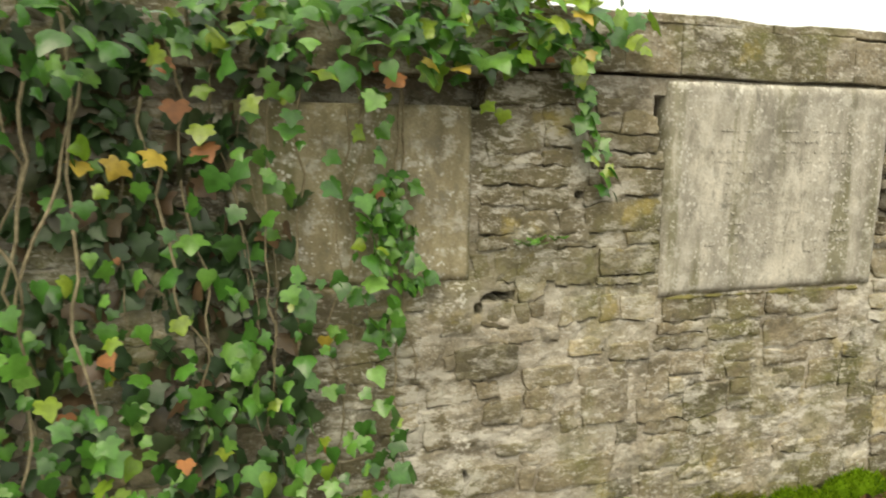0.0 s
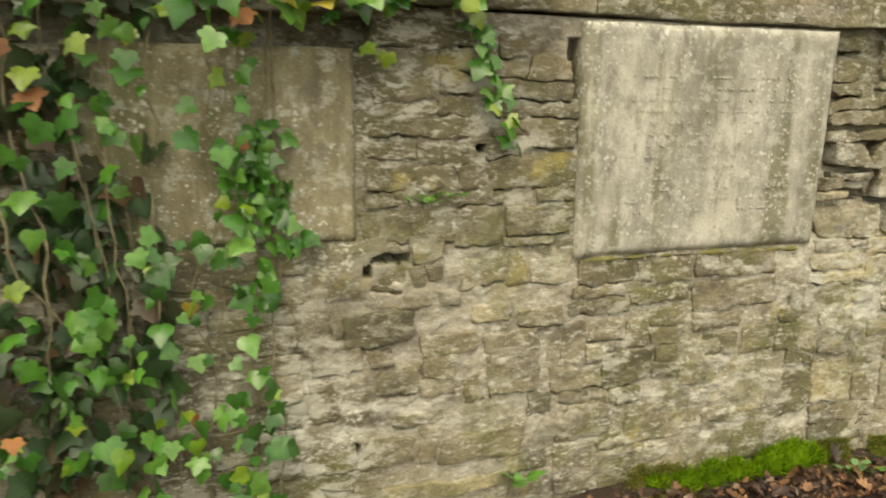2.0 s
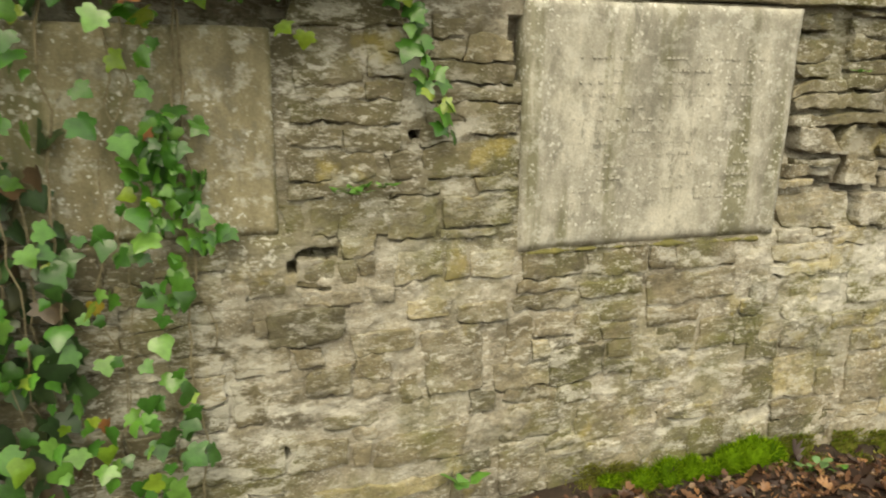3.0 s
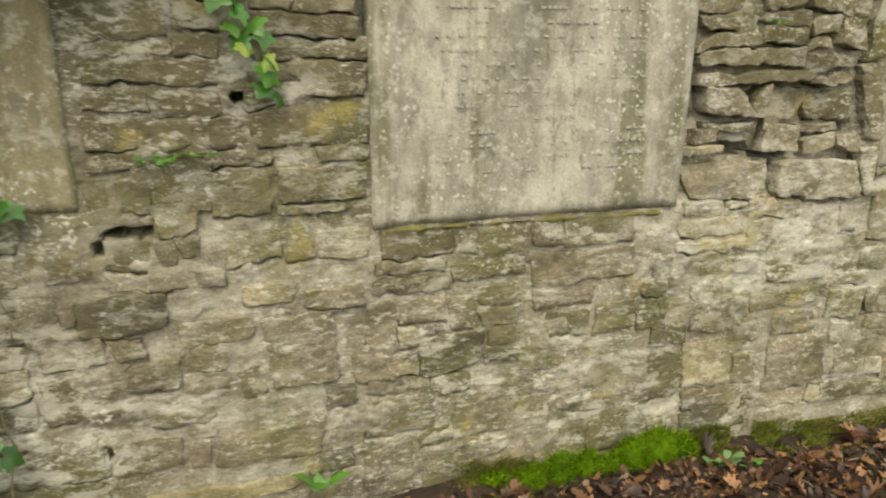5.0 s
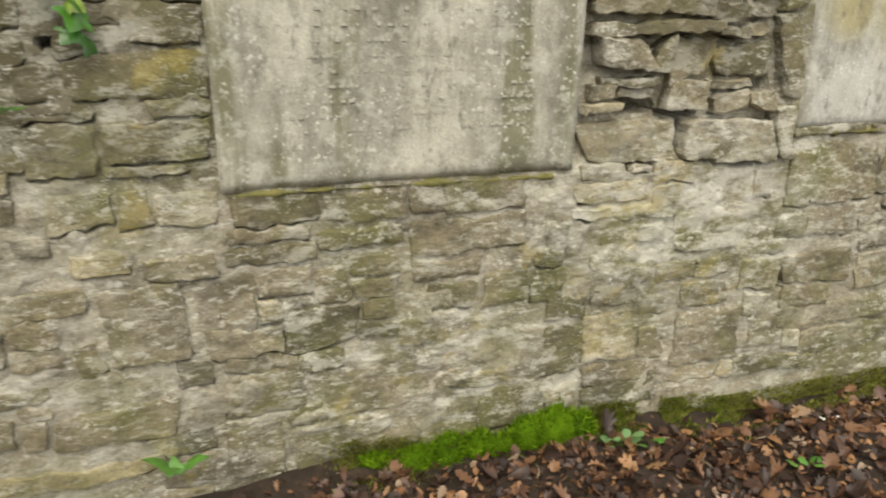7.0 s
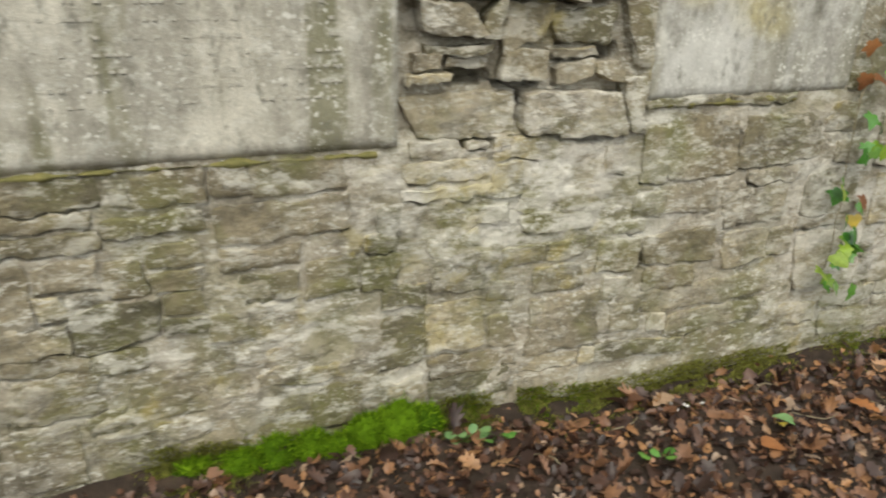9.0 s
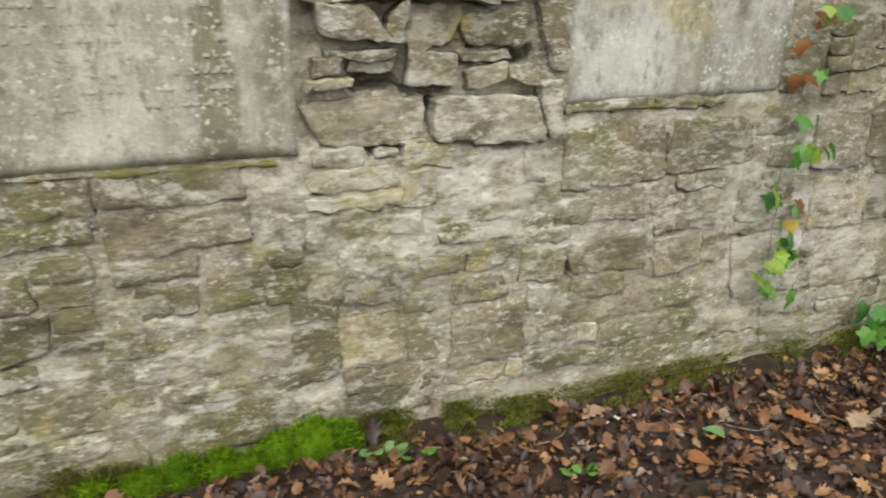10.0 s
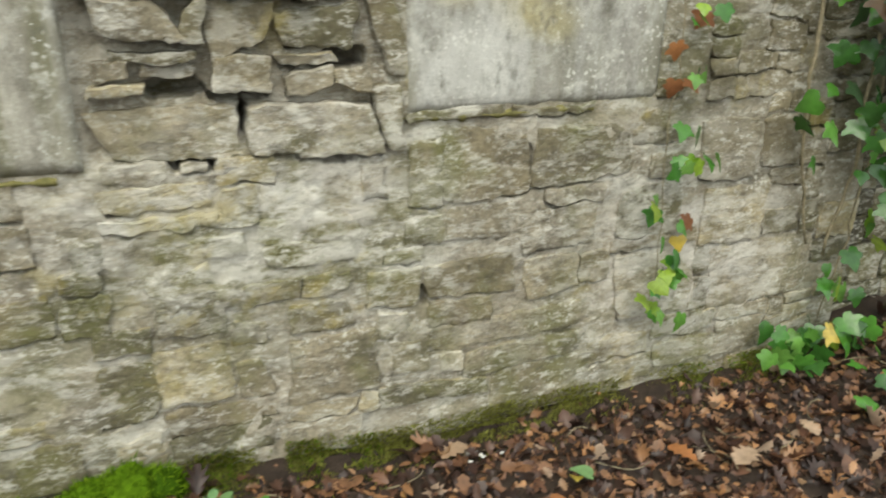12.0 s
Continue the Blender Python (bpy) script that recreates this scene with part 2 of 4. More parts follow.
LITTER = leaf_material("dead_leaves", ((0.0, (0.024, 0.014, 0.011)), (0.42, (0.075, 0.040, 0.029)), (0.63, (0.17, 0.085, 0.05)),
                                       (0.80, (0.29, 0.15, 0.075)), (0.91, (0.44, 0.23, 0.10)), (0.97, (0.36, 0.27, 0.20)), (1.0, (0.42, 0.22, 0.07))), 0.4, 0.5)
PALE_LEAF = leaf_material("pale_dead_leaf", ((0.0, (0.40, 0.27, 0.17)), (1.0, (0.50, 0.36, 0.25))), 0.6)
FRESH = leaf_material("fresh_weed", ((0.0, (0.08, 0.24, 0.03)), (1.0, (0.16, 0.34, 0.06))), 0.5)
MINT = leaf_material("pale_green_weed", ((0.0, (0.13, 0.27, 0.09)), (1.0, (0.20, 0.34, 0.13))), 0.5)
INK = plain_material("worn_lettering", (0.30, 0.285, 0.24), (0.48, 0.46, 0.40), 60)
CHIP = plain_material("white_stone_chip", (0.5, 0.49, 0.46), (0.68, 0.67, 0.63), 50)


# ---- helpers of this scene ----
def part(name, data, material, parent=None, label="", smooth=True):
    """One mesh object, from a bmesh or a mesh, under a thing or a part."""
    if isinstance(data, bmesh.types.BMesh):
        mesh = bpy.data.meshes.new(name)
        data.to_mesh(mesh)
        data.free()
    else:
        mesh = data
    if material is not None and not mesh.materials:
        mesh.materials.append(material)
    if smooth:
        mesh.shade_smooth()
    if "stone" in name:
        mesh.set_sharp_from_angle(angle=radians(33))
    ob = new(name, mesh)
    if parent:
        ob.parent = parent
    if label:
        ob["label"] = label
    return ob


def mesh_of(name, verts, faces):
    mesh = bpy.data.meshes.new(name)
    mesh.from_pydata([tuple(v) for v in verts], [], faces)
    mesh.update()
    return mesh


def thing(name, place, label, category, group="", kind=""):
    ob = new(name)
    ob.location = place
    ob.empty_display_size = 0.05
    return tagged(ob, label, category, group, kind)


def smoothstep(a, b, x):
    f = min(1.0, max(0.0, (x - a) / (b - a)))
    return f * f * (3 - 2 * f)


def bumpy(x, y, z, scale, shift=0.0):
    return noise.noise((x * scale + shift, y * scale - shift, z * scale + 2 * shift))


WALL_LEFT, WALL_RIGHT, WALL_TOP = -2.2, 5.0, 1.63
BACK = 0.45


def face_y(x):
    """The wall's face, which bows a little along its length."""
    return 2.07 + 0.06 * smoothstep(1.0, 2.1, x) - 0.02 * smoothstep(2.7, 3.6, x) + 0.10 * smoothstep(4.96, 5.06, x)


def ground_z(x, y):
    near = math.exp(-max(0.0, face_y(x) - y) / 0.16)
    rise = 0.10 * smoothstep(4.6, 5.3, x) * smoothstep(0.6, 2.1, y)
    return near * (0.045 - 0.04 * smoothstep(2.75, 3.3, x) + 0.02 * bumpy(x, 0, 0, 3.0)) + rise + 0.018 * bumpy(x, y, 0, 2.3) + 0.008 * bumpy(x, y, 5, 8.0)


def warp(x, z):
    """Bends the courses, so that no joint runs straight."""
    dx = 0.024 * bumpy(x, 0, z, 3.1, 1.7) + 0.013 * bumpy(x, 3, z, 13, 4.1) + 0.006 * bumpy(x, 1, z, 37, 3.1)
    dz = 0.022 * bumpy(x, 7, z, 2.7, 8.3) + 0.013 * bumpy(x, 5, z, 12, 2.9) + 0.006 * bumpy(x, 4, z, 35, 5.1)
    return x + dx, z + dz


def looseness(x, z):
    """How far the mortar has fallen out, from 0 to 1: most between the two clear slabs."""
    a = smoothstep(2.52, 2.62, x) * (1 - smoothstep(3.26, 3.36, x)) * smoothstep(0.86, 0.93, z) * (1 - smoothstep(1.66, 1.72, z))
    return a


# ---- ground ----
def build_ground():
    xs = [-400, -60, -12, -5] + [-2.5 + 0.05 * i for i in range(181)] + [9, 16, 60, 400]
    ys = [-400, -60, -12, -4, -2] + [-1.0 + 0.05 * i for i in range(73)] + [4, 10, 60, 400]
    verts = [(x, y, ground_z(x, y) if -2.6 < x < 6.6 and -1.1 < y < 2.7 else 0.0) for y in ys for x in xs]
    w = len(xs)
    faces = [(j * w + i, j * w + i + 1, (j + 1) * w + i + 1, (j + 1) * w + i) for j in range(len(ys) - 1) for i in range(w - 1)]
    ground = part("ground", mesh_of("ground", verts, faces), SOIL)
    tagged(ground, "dark damp soil under fallen leaves beside the wall", "ground", kind="structure")


# ---- the wall ----
SLABS = ((0.20, 0.985, 0.915, 1.515), (1.622, 0.885, 2.575, 1.615), (3.325, 0.972, 4.068, 1.60))
# Stones that stand out, as left, bottom, right, top and tone (0 dark, 1 chalky)
# between the damp slab and the large one
UPPER = (
    (0.975, 1.34, 1.17, 1.37, 0.75), (1.33, 1.28, 1.45, 1.33, 0.6), (1.34, 1.33, 1.63, 1.36, 0.35), (1.34, 1.38, 1.6, 1.44, 0.3),
    (1.46, 1.23, 1.62, 1.33, 0.3), (1.32, 1.12, 1.62, 1.22, 0.35), (0.935, 1.12, 1.07, 1.21, 0.4), (1.08, 1.13, 1.18, 1.2, 0.78),
    (1.22, 1.12, 1.31, 1.2, 0.5), (0.957, 1.28, 1.15, 1.33, 0.35), (0.947, 1.21, 1.09, 1.27, 0.4), (1.09, 1.2, 1.26, 1.27, 0.28),
    (0.988, 0.961, 1.07, 1.06, 0.62), (1.07, 0.956, 1.21, 1.08, 0.4), (1.22, 0.945, 1.36, 1.07, 0.55), (1.37, 0.964, 1.61, 1.07, 0.45),
    (1.37, 0.934, 1.55, 0.963, 0.95), (0.935, 1.07, 1.04, 1.12, 0.4), (0.922, 0.943, 0.982, 1.06, 0.35),
)
# below them
LEFT = (
    (0.82, 0.811, 0.934, 0.93, 0.2), (0.952, 0.82, 1.06, 0.914, 0.35), (1.07, 0.826, 1.12, 0.903, 0.35), (1.12, 0.846, 1.18, 0.899, 0.3),
    (1.24, 0.821, 1.38, 0.906, 0.72), (1.39, 0.821, 1.46, 0.903, 0.5), (1.46, 0.809, 1.6, 0.9, 0.9), (1.05, 0.768, 1.24, 0.813, 0.5),
    (0.87, 0.662, 1.09, 0.771, 0.2), (0.831, 0.692, 0.873, 0.749, 0.55), (1.27, 0.705, 1.41, 0.769, 0.8), (1.42, 0.666, 1.6, 0.733, 0.45),
    (1.1, 0.61, 1.29, 0.687, 0.3), (1.32, 0.435, 1.53, 0.672, 0.5), (0.939, 0.583, 1.03, 0.653, 0.35), (0.781, 0.585, 0.925, 0.668, 0.4),
    (0.966, 0.493, 1.1, 0.586, 0.32), (1.1, 0.48, 1.22, 0.544, 0.5), (1.24, 0.444, 1.31, 0.541, 0.4), (0.76, 0.442, 0.875, 0.56, 0.3),
    (0.88, 0.439, 0.943, 0.517, 0.45),
)
# along the foot of the wall
FOOT = (
    (1, 0.397, 1.18, 0.434, 0.25), (1.16, 0.24, 1.46, 0.343, 0.4), (0.917, 0.259, 1.08, 0.374, 0.33), (1.09, 0.266, 1.15, 0.353, 0.4),
    (0.731, 0.261, 0.893, 0.373, 0.35), (1.41, 0.0727, 1.55, 0.17, 0.45), (1.58, 0.246, 1.8, 0.383, 0.4), (1.85, 0.192, 2.16, 0.348, 0.5),
    (2.2, 0.31, 2.26, 0.363, 0.7), (2.27, 0.226, 2.42, 0.279, 0.8), (2.3, 0.0648, 2.47, 0.212, 0.33), (2.51, 0.222, 2.65, 0.406, 0.2),
    (2.65, 0.24, 2.83, 0.427, 0.8), (2.66, 0.0661, 2.92, 0.172, 0.12), (1.74, 0.0277, 2.11, 0.184, 0.5), (1.57, 0.0536, 1.72, 0.225, 0.45),
)
# under the large slab
CENTRE = (
    (1.64, 0.791, 1.86, 0.87, 0.3), (1.87, 0.787, 1.92, 0.857, 0.95), (1.93, 0.776, 2.09, 0.867, 0.35), (2.1, 0.781, 2.2, 0.874, 0.4),
    (2.2, 0.775, 2.44, 0.871, 0.45), (1.62, 0.745, 1.84, 0.788, 0.35), (1.85, 0.709, 2.08, 0.763, 0.3), (1.61, 0.686, 1.85, 0.735, 0.25),
    (2.09, 0.666, 2.44, 0.763, 0.4), (2.51, 0.638, 2.59, 0.722, 0.12), (1.69, 0.583, 1.83, 0.668, 0.5), (1.84, 0.548, 1.94, 0.652, 0.3),
    (1.59, 0.508, 1.68, 0.667, 0.45), (1.75, 0.427, 1.96, 0.544, 0.1), (2.1, 0.596, 2.31, 0.654, 0.5), (2.15, 0.502, 2.3, 0.58, 0.2),
    (2.32, 0.486, 2.46, 0.6, 0.3), (2.47, 0.47, 2.58, 0.585, 0.12), (2.06, 0.387, 2.18, 0.481, 0.5), (1.78, 0.355, 1.91, 0.425, 0.25),
)
# the loose stones between the slabs
LOOSE = (
    (3.245, 1.04, 3.318, 1.31, 0.35), (3.245, 1.315, 3.318, 1.6, 0.4),
    (2.62, 1.13, 2.8, 1.24, 0.55), (2.8, 1.14, 2.85, 1.24, 0.25), (2.85, 1.12, 2.99, 1.24, 0.45), (3.01, 1.12, 3.21, 1.23, 0.22),
    (2.65, 1.1, 2.83, 1.13, 0.25), (2.62, 1.06, 2.7, 1.12, 0.5), (2.71, 1.07, 2.83, 1.1, 0.55), (2.85, 1.03, 3, 1.11, 0.4),
    (3.01, 1.02, 3.13, 1.08, 0.5), (2.61, 0.885, 2.92, 1.03, 0.72), (2.935, 0.888, 3.232, 1.02, 0.6),
    (3.24, 0.882, 3.32, 1.03, 0.3), (2.61, 0.845, 2.75, 0.891, 0.6), (2.77, 0.858, 2.84, 0.882, 0.7), (2.85, 0.823, 2.99, 0.895, 0.82),
    (2.59, 0.772, 2.84, 0.839, 0.75), (2.59, 0.725, 2.85, 0.764, 1),
)
# the limed stretch below those
MIDDLE = (
    (2.94, 0.601, 3.18, 0.667, 0.35), (2.7, 0.638, 2.91, 0.702, 0.5), (2.66, 0.56, 2.74, 0.603, 0.35), (2.76, 0.581, 2.82, 0.632, 1),
    (2.67, 0.445, 2.83, 0.531, 0.5), (2.99, 0.406, 3.16, 0.495, 0.3), (2.84, 0.399, 2.93, 0.469, 0.4), (2.98, 0.193, 3.23, 0.393, 0.48),
    (2.94, 0.0228, 3.18, 0.134, 0.6), (3.17, 0.116, 3.23, 0.196, 0.9), (2.89, 0.51, 3.04, 0.569, 0.45),
)
# the squared courses under the far slab
RIGHT = (
    (3.32, 0.942, 3.59, 0.968, 0.2), (3.60, 0.944, 3.87, 0.968, 0.22), (3.31, 0.722, 3.41, 0.902, 0.4), (3.41, 0.713, 3.67, 0.923, 0.35), (3.67, 0.748, 4, 0.914, 0.28), (4, 0.836, 4.18, 0.943, 0.4),
    (3.72, 0.687, 3.92, 0.741, 0.6), (3.42, 0.609, 3.63, 0.716, 0.55), (3.3, 0.619, 3.42, 0.705, 0.45), (3.64, 0.543, 3.91, 0.68, 0.55),
    (3.96, 0.554, 4.21, 0.72, 0.22), (3.2, 0.441, 3.35, 0.559, 0.33), (3.36, 0.439, 3.63, 0.57, 0.3), (3.25, 0.564, 3.36, 0.625, 1),
    (3.86, 0.418, 3.96, 0.519, 0.35), (3.66, 0.4, 3.86, 0.538, 0.7), (3.98, 0.26, 4.27, 0.495, 0.65),
)
# and their foot
LOW_RIGHT = (
    (3.23, 0.346, 3.32, 0.433, 1), (3.37, 0.283, 3.88, 0.364, 0.7), (3.27, 0.212, 3.39, 0.331, 0.5), (3.41, 0.213, 3.48, 0.281, 1),
    (3.48, 0.186, 3.88, 0.271, 0.62), (3.56, 0.0235, 3.92, 0.179, 0.42), (3.9, 0.127, 4.14, 0.217, 0.8), (3.91, 0.0298, 4.16, 0.123, 0.7),
    (4.16, 0.0665, 4.41, 0.173, 0.6), (4.4, 0.0585, 4.63, 0.204, 0.5), (4.24, 0.702, 4.47, 0.894, 0.5), (4.49, 0.723, 4.67, 0.9, 0.35),
    (4.29, 0.494, 4.55, 0.681, 0.7), (4.34, 0.258, 4.79, 0.481, 0.6),
)
PLACED = (*UPPER, *LEFT, *FOOT, *CENTRE, *LOOSE, *MIDDLE, *RIGHT, *LOW_RIGHT)
# open joints, as centre and half size
HOLES = (
    (1.014, 0.925, 0.054, 0.010), (0.946, 0.889, 0.009, 0.016), (1.303, 1.242, 0.018, 0.008), (0.903, 0.345, 0.008, 0.016),
    (2.778, 1.052, 0.063, 0.020), (2.930, 1.027, 0.075, 0.010), (2.928, 0.973, 0.013, 0.034),
    (3.185, 1.104, 0.050, 0.022), (2.811, 0.874, 0.057, 0.011), (3.147, 0.872, 0.039, 0.010),
    (3.665, 0.800, 0.008, 0.056), (3.364, 0.466, 0.008, 0.028),
)


def lay_stones():
    """Fills the face between the slabs with stones: the ones that stand out first, then rubble round them."""
    step = 0.01
    wide, high = int((WALL_RIGHT - WALL_LEFT) / step), int((WALL_TOP + 0.2) / step)
    taken = np.zeros((high, wide), dtype=bool)
    rng = random.Random(11)
    out = []

    def mark(x0, z0, x1, z1):
        i0, i1 = (int(round((v - WALL_LEFT) / step)) for v in (x0, x1))
        j0, j1 = (int(round((v + 0.2) / step)) for v in (z0, z1))
        taken[max(0, j0):j1, max(0, i0):i1] = True

    for s in SLABS:
        mark(*s)
    mark(1.59, 1.40, 1.63, 1.56)
    mark(0.10, 1.515, 0.96, 1.60)
    for hx, hz, hw, hh in HOLES:
        mark(hx - hw, hz - hh, hx + hw, hz + hh)
    for s in PLACED:
        mark(*s[:4])
        out.append(s[:4])
    for j in range(high):
        i = 0
        while i < wide:
            if taken[j, i]:
                i += 1
                continue
            z = j * step - 0.2
            big = 1.25 if z < 0.3 else 1.0
            w = int(rng.choice((10, 14, 18, 22, 26, 30, 36)) * big)
            h = int(rng.choice((5, 6, 7, 8, 9, 11, 13)) * big)
            n = 0
            while n < w + 8 and i + n < wide and not taken[j, i + n]:
                n += 1
            if n == w + 8:
                n = w
            h = min(h, int(0.6 * n)) if n > 9 else min(12, 2 * n)
            m = 1
            while m < h and j + m < high and not taken[j + m, i:i + n].any():
                m += 1
            taken[j:j + m, i:i + n] = True
            x = i * step + WALL_LEFT
            if n >= 7 and m >= 5 and rng.random() < 0.7 or looseness(x + 0.02, z + 0.02) > 0.5 and n >= 3 and m >= 2 and n >= m:
                out.append((x, z, x + n * step, z + m * step))
            i += n
    return out


def cuts(half, edge, pitch):
    """Positions from -1 to 1, close to the edges and even between."""
    e = min(0.35, edge / half)
    n = max(1, min(18, int(2 * (half - edge) / pitch)))
    return [-1.0] + [-(1 - e) + 2 * (1 - e) * k / n for k in range(n + 1)] + [1.0]


def stone_mesh(box, rng, joint=0.001, proud=None, deep=0.14, round_edge=0.0035, bend=1.0, square=False):
    """One stone: a rough face with worn edges, and sides that run back into the wall."""
    x0, z0, x1, z1 = box
    cx, cz, hw, hh = (x0 + x1) / 2, (z0 + z1) / 2, (x1 - x0) / 2 - joint, (z1 - z0) / 2 - joint
    proud = rng.uniform(0.0, 0.006) if proud is None else proud
    loose = looseness(cx, cz)
    proud += loose * rng.uniform(-0.03, 0.015)
    tilt_x, tilt_z, skew = rng.uniform(-0.02, 0.02), rng.uniform(-0.02, 0.05), rng.uniform(-0.12, 0.12) * (0.5 + 1.5 * loose)
    us, vs = cuts(hw, 0.004, 0.016), cuts(hh, 0.004, 0.014)
    nu, nv = len(us), len(vs)
    shift, corner = rng.uniform(0, 50), rng.uniform(0.0, 0.06)
    give = min(0.22 * min(hw, hh) * (1 + 1.2 * loose), 0.020 + 0.010 * loose)
    pull = [(rng.uniform(-give, give * 0.6), rng.uniform(-give, give * 0.6)) for _ in range(4)]
    if square:
        pull, corner, skew = [(0.0, 0.0)] * 4, 0.0, 0.4 * skew
    verts = []
    for v in vs:
        for u in us:
            share = ((1 - u) * (1 - v) / 4, (1 + u) * (1 - v) / 4, (1 + u) * (1 + v) / 4, (1 - u) * (1 + v) / 4)
            px = sum(f * p[0] * s for f, p, s in zip(share, pull, (-1, 1, 1, -1)))
            pz = sum(f * p[1] * s for f, p, s in zip(share, pull, (-1, -1, 1, 1)))
            x = cx + u * hw * (1 - corner * abs(v) ** 5) + skew * v * hh + px
            z = cz + v * hh * (1 - 1.3 * corner * abs(u) ** 5) + 0.35 * skew * u * hh + pz
            wx, wz = warp(x, z)
            nag = 0.009 if not square else 0.0
            x, z = (x + bend * (wx - x) + nag * bumpy(x, 2, z, 19, 6.7) + 0.8 * nag * bumpy(x, 2, z, 53, 2.7),
                    z + bend * (wz - z) + nag * bumpy(x, 8, z, 19, 9.1) + 0.8 * nag * bumpy(x, 8, z, 53, 1.9))
            e = min((1 - abs(u)) * hw, (1 - abs(v)) * hh)
            drop = round_edge * math.exp(-e / 0.002)
            rough = (0.003 + 0.006 * loose) * bumpy(x, 0, z, 13, shift) + 0.004 * bumpy(x, 0, 1.6 * z, 34, shift) + 0.003 * bumpy(0.5 * x, 0, 2 * z, 70, shift)
            verts.append((x, face_y(x) - proud + drop - rough + tilt_x * u * hw + tilt_z * v * hh, z))
    faces = [(j * nu + i, j * nu + i + 1, (j + 1) * nu + i + 1, (j + 1) * nu + i) for j in range(nv - 1) for i in range(nu - 1)]
    rim = [i for i in range(nu)] + [j * nu + nu - 1 for j in range(1, nv)] + [(nv - 1) * nu + i for i in range(nu - 2, -1, -1)] + [j * nu for j in range(nv - 2, 0, -1)]
    start = len(verts)
    verts += [(verts[k][0], verts[k][1] + deep, verts[k][2]) for k in rim]
    n = len(rim)
    faces += [(rim[k], start + k, start + (k + 1) % n, rim[(k + 1) % n]) for k in range(n)]
    return verts, faces


def field(x, z, scale, seed):
    """Smooth noise from -1 to 1 over a whole grid at once."""
    table = np.random.RandomState(seed).uniform(-1, 1, (128, 128))
    u, v = x * scale + 40.0, z * scale + 40.0
    i, j = np.floor(u).astype(int), np.floor(v).astype(int)
    f, g = u - i, v - j
    f, g = f * f * (3 - 2 * f), g * g * (3 - 2 * g)
    a, b = table[i % 128, j % 128], table[(i + 1) % 128, j % 128]
    c, d = table[i % 128, (j + 1) % 128], table[(i + 1) % 128, (j + 1) % 128]
    return (a * (1 - f) + b * f) * (1 - g) + (c * (1 - f) + d * f) * g


def build_mortar(wall, cracks):
    """The pointing, buttered almost flush over the stones' rims, cracked along their lower edges and here and there washed out."""
    xs = np.concatenate((np.arange(WALL_LEFT, 0.3, 0.03), np.arange(0.3, 4.75, 0.005), np.arange(4.75, WALL_RIGHT + 0.01, 0.02)))
    zs = np.arange(-0.1, WALL_TOP, 0.005)
    x, z = np.meshgrid(xs, zs)
    rough = field(x, z, 11, 1) * 0.0040 + field(x, z, 31, 2) * 0.0028 + field(x, z, 83, 3) * 0.0016
    washed = np.clip((field(x, z, 4.2, 4) - 0.25) / 0.4, 0, 1)
    smear = np.clip((field(x, z, 5.5, 5) + 0.5 * field(x, z, 15, 6) - 0.28) / 0.4, 0, 1) * np.clip(1.0 - 0.8 * (x - 3.1) / 0.3, 0.2, 1.0)
    depth = 0.006 + rough + 0.006 * washed - 0.011 * smear
    loose = np.clip((xs - 2.55) / 0.06, 0, 1) * np.clip((3.33 - xs) / 0.06, 0, 1)
    depth += 0.045 * loose[None, :] * (np.clip((zs - 0.87) / 0.05, 0, 1))[:, None]
    wander = 0.006 * field(x, z, 38, 7) + 0.003 * field(x, z, 90, 8)
    for edge, keep in cracks:
        ex, ez = np.array([p[0] for p in edge]), np.array([p[1] for p in edge])
        c = np.where((xs > ex[0]) & (xs < ex[-1]))[0]
        r = np.where((zs > ez.min() - 0.03) & (zs < ez.max() + 0.03))[0]
        if len(c) < 2 or not len(r):
            continue
        block = np.ix_(r, c)
        away = np.abs(z[block] - np.interp(xs[c], ex, ez)[None, :] + wander[block] - 0.002)
        open_here = np.clip((field(x[block], z[block] * 0.1, 16, 9) + keep) / 0.4, 0, 1)
        depth[block] += 0.055 * open_here * np.clip(1 - away / 0.0085, 0, 1)
    for hx, hz, hw, hh in HOLES:
        ragged = ((x - hx) / (hw + 0.004)) ** 4 + ((z - hz + 0.5 * wander) / (hh + 0.004)) ** 4
        depth = np.where(ragged < 1.0 + 0.7 * field(x, z, 45, 10), 0.20, depth)
    for a, b, c, d in SLABS:
        depth = np.where((x > a + 0.01) & (x < c - 0.01) & (z > b + 0.01) & (z < d - 0.01), 0.06, depth)
    depth = np.where((x > 1.58) & (x < 1.64) & (z > 1.39) & (z < 1.57), 0.08, depth)
    depth = np.where((x > 0.09) & (x < 0.97) & (z > 1.51), 0.11, depth)
    front = np.array([face_y(v) for v in xs])
    verts = np.stack((x, front[None, :] + depth, z), axis=-1).reshape(-1, 3)
    w, h = len(xs), len(zs)
    corner = (np.arange(h - 1)[:, None] * w + np.arange(w - 1)[None, :]).reshape(-1)
    mesh = bpy.data.meshes.new("mortar")
    mesh.from_pydata(verts.tolist(), [], np.stack((corner, corner + 1, corner + w + 1, corner + w), axis=-1).tolist())
    part("mortar", mesh, MORTAR, wall, "pale crumbling lime mortar")


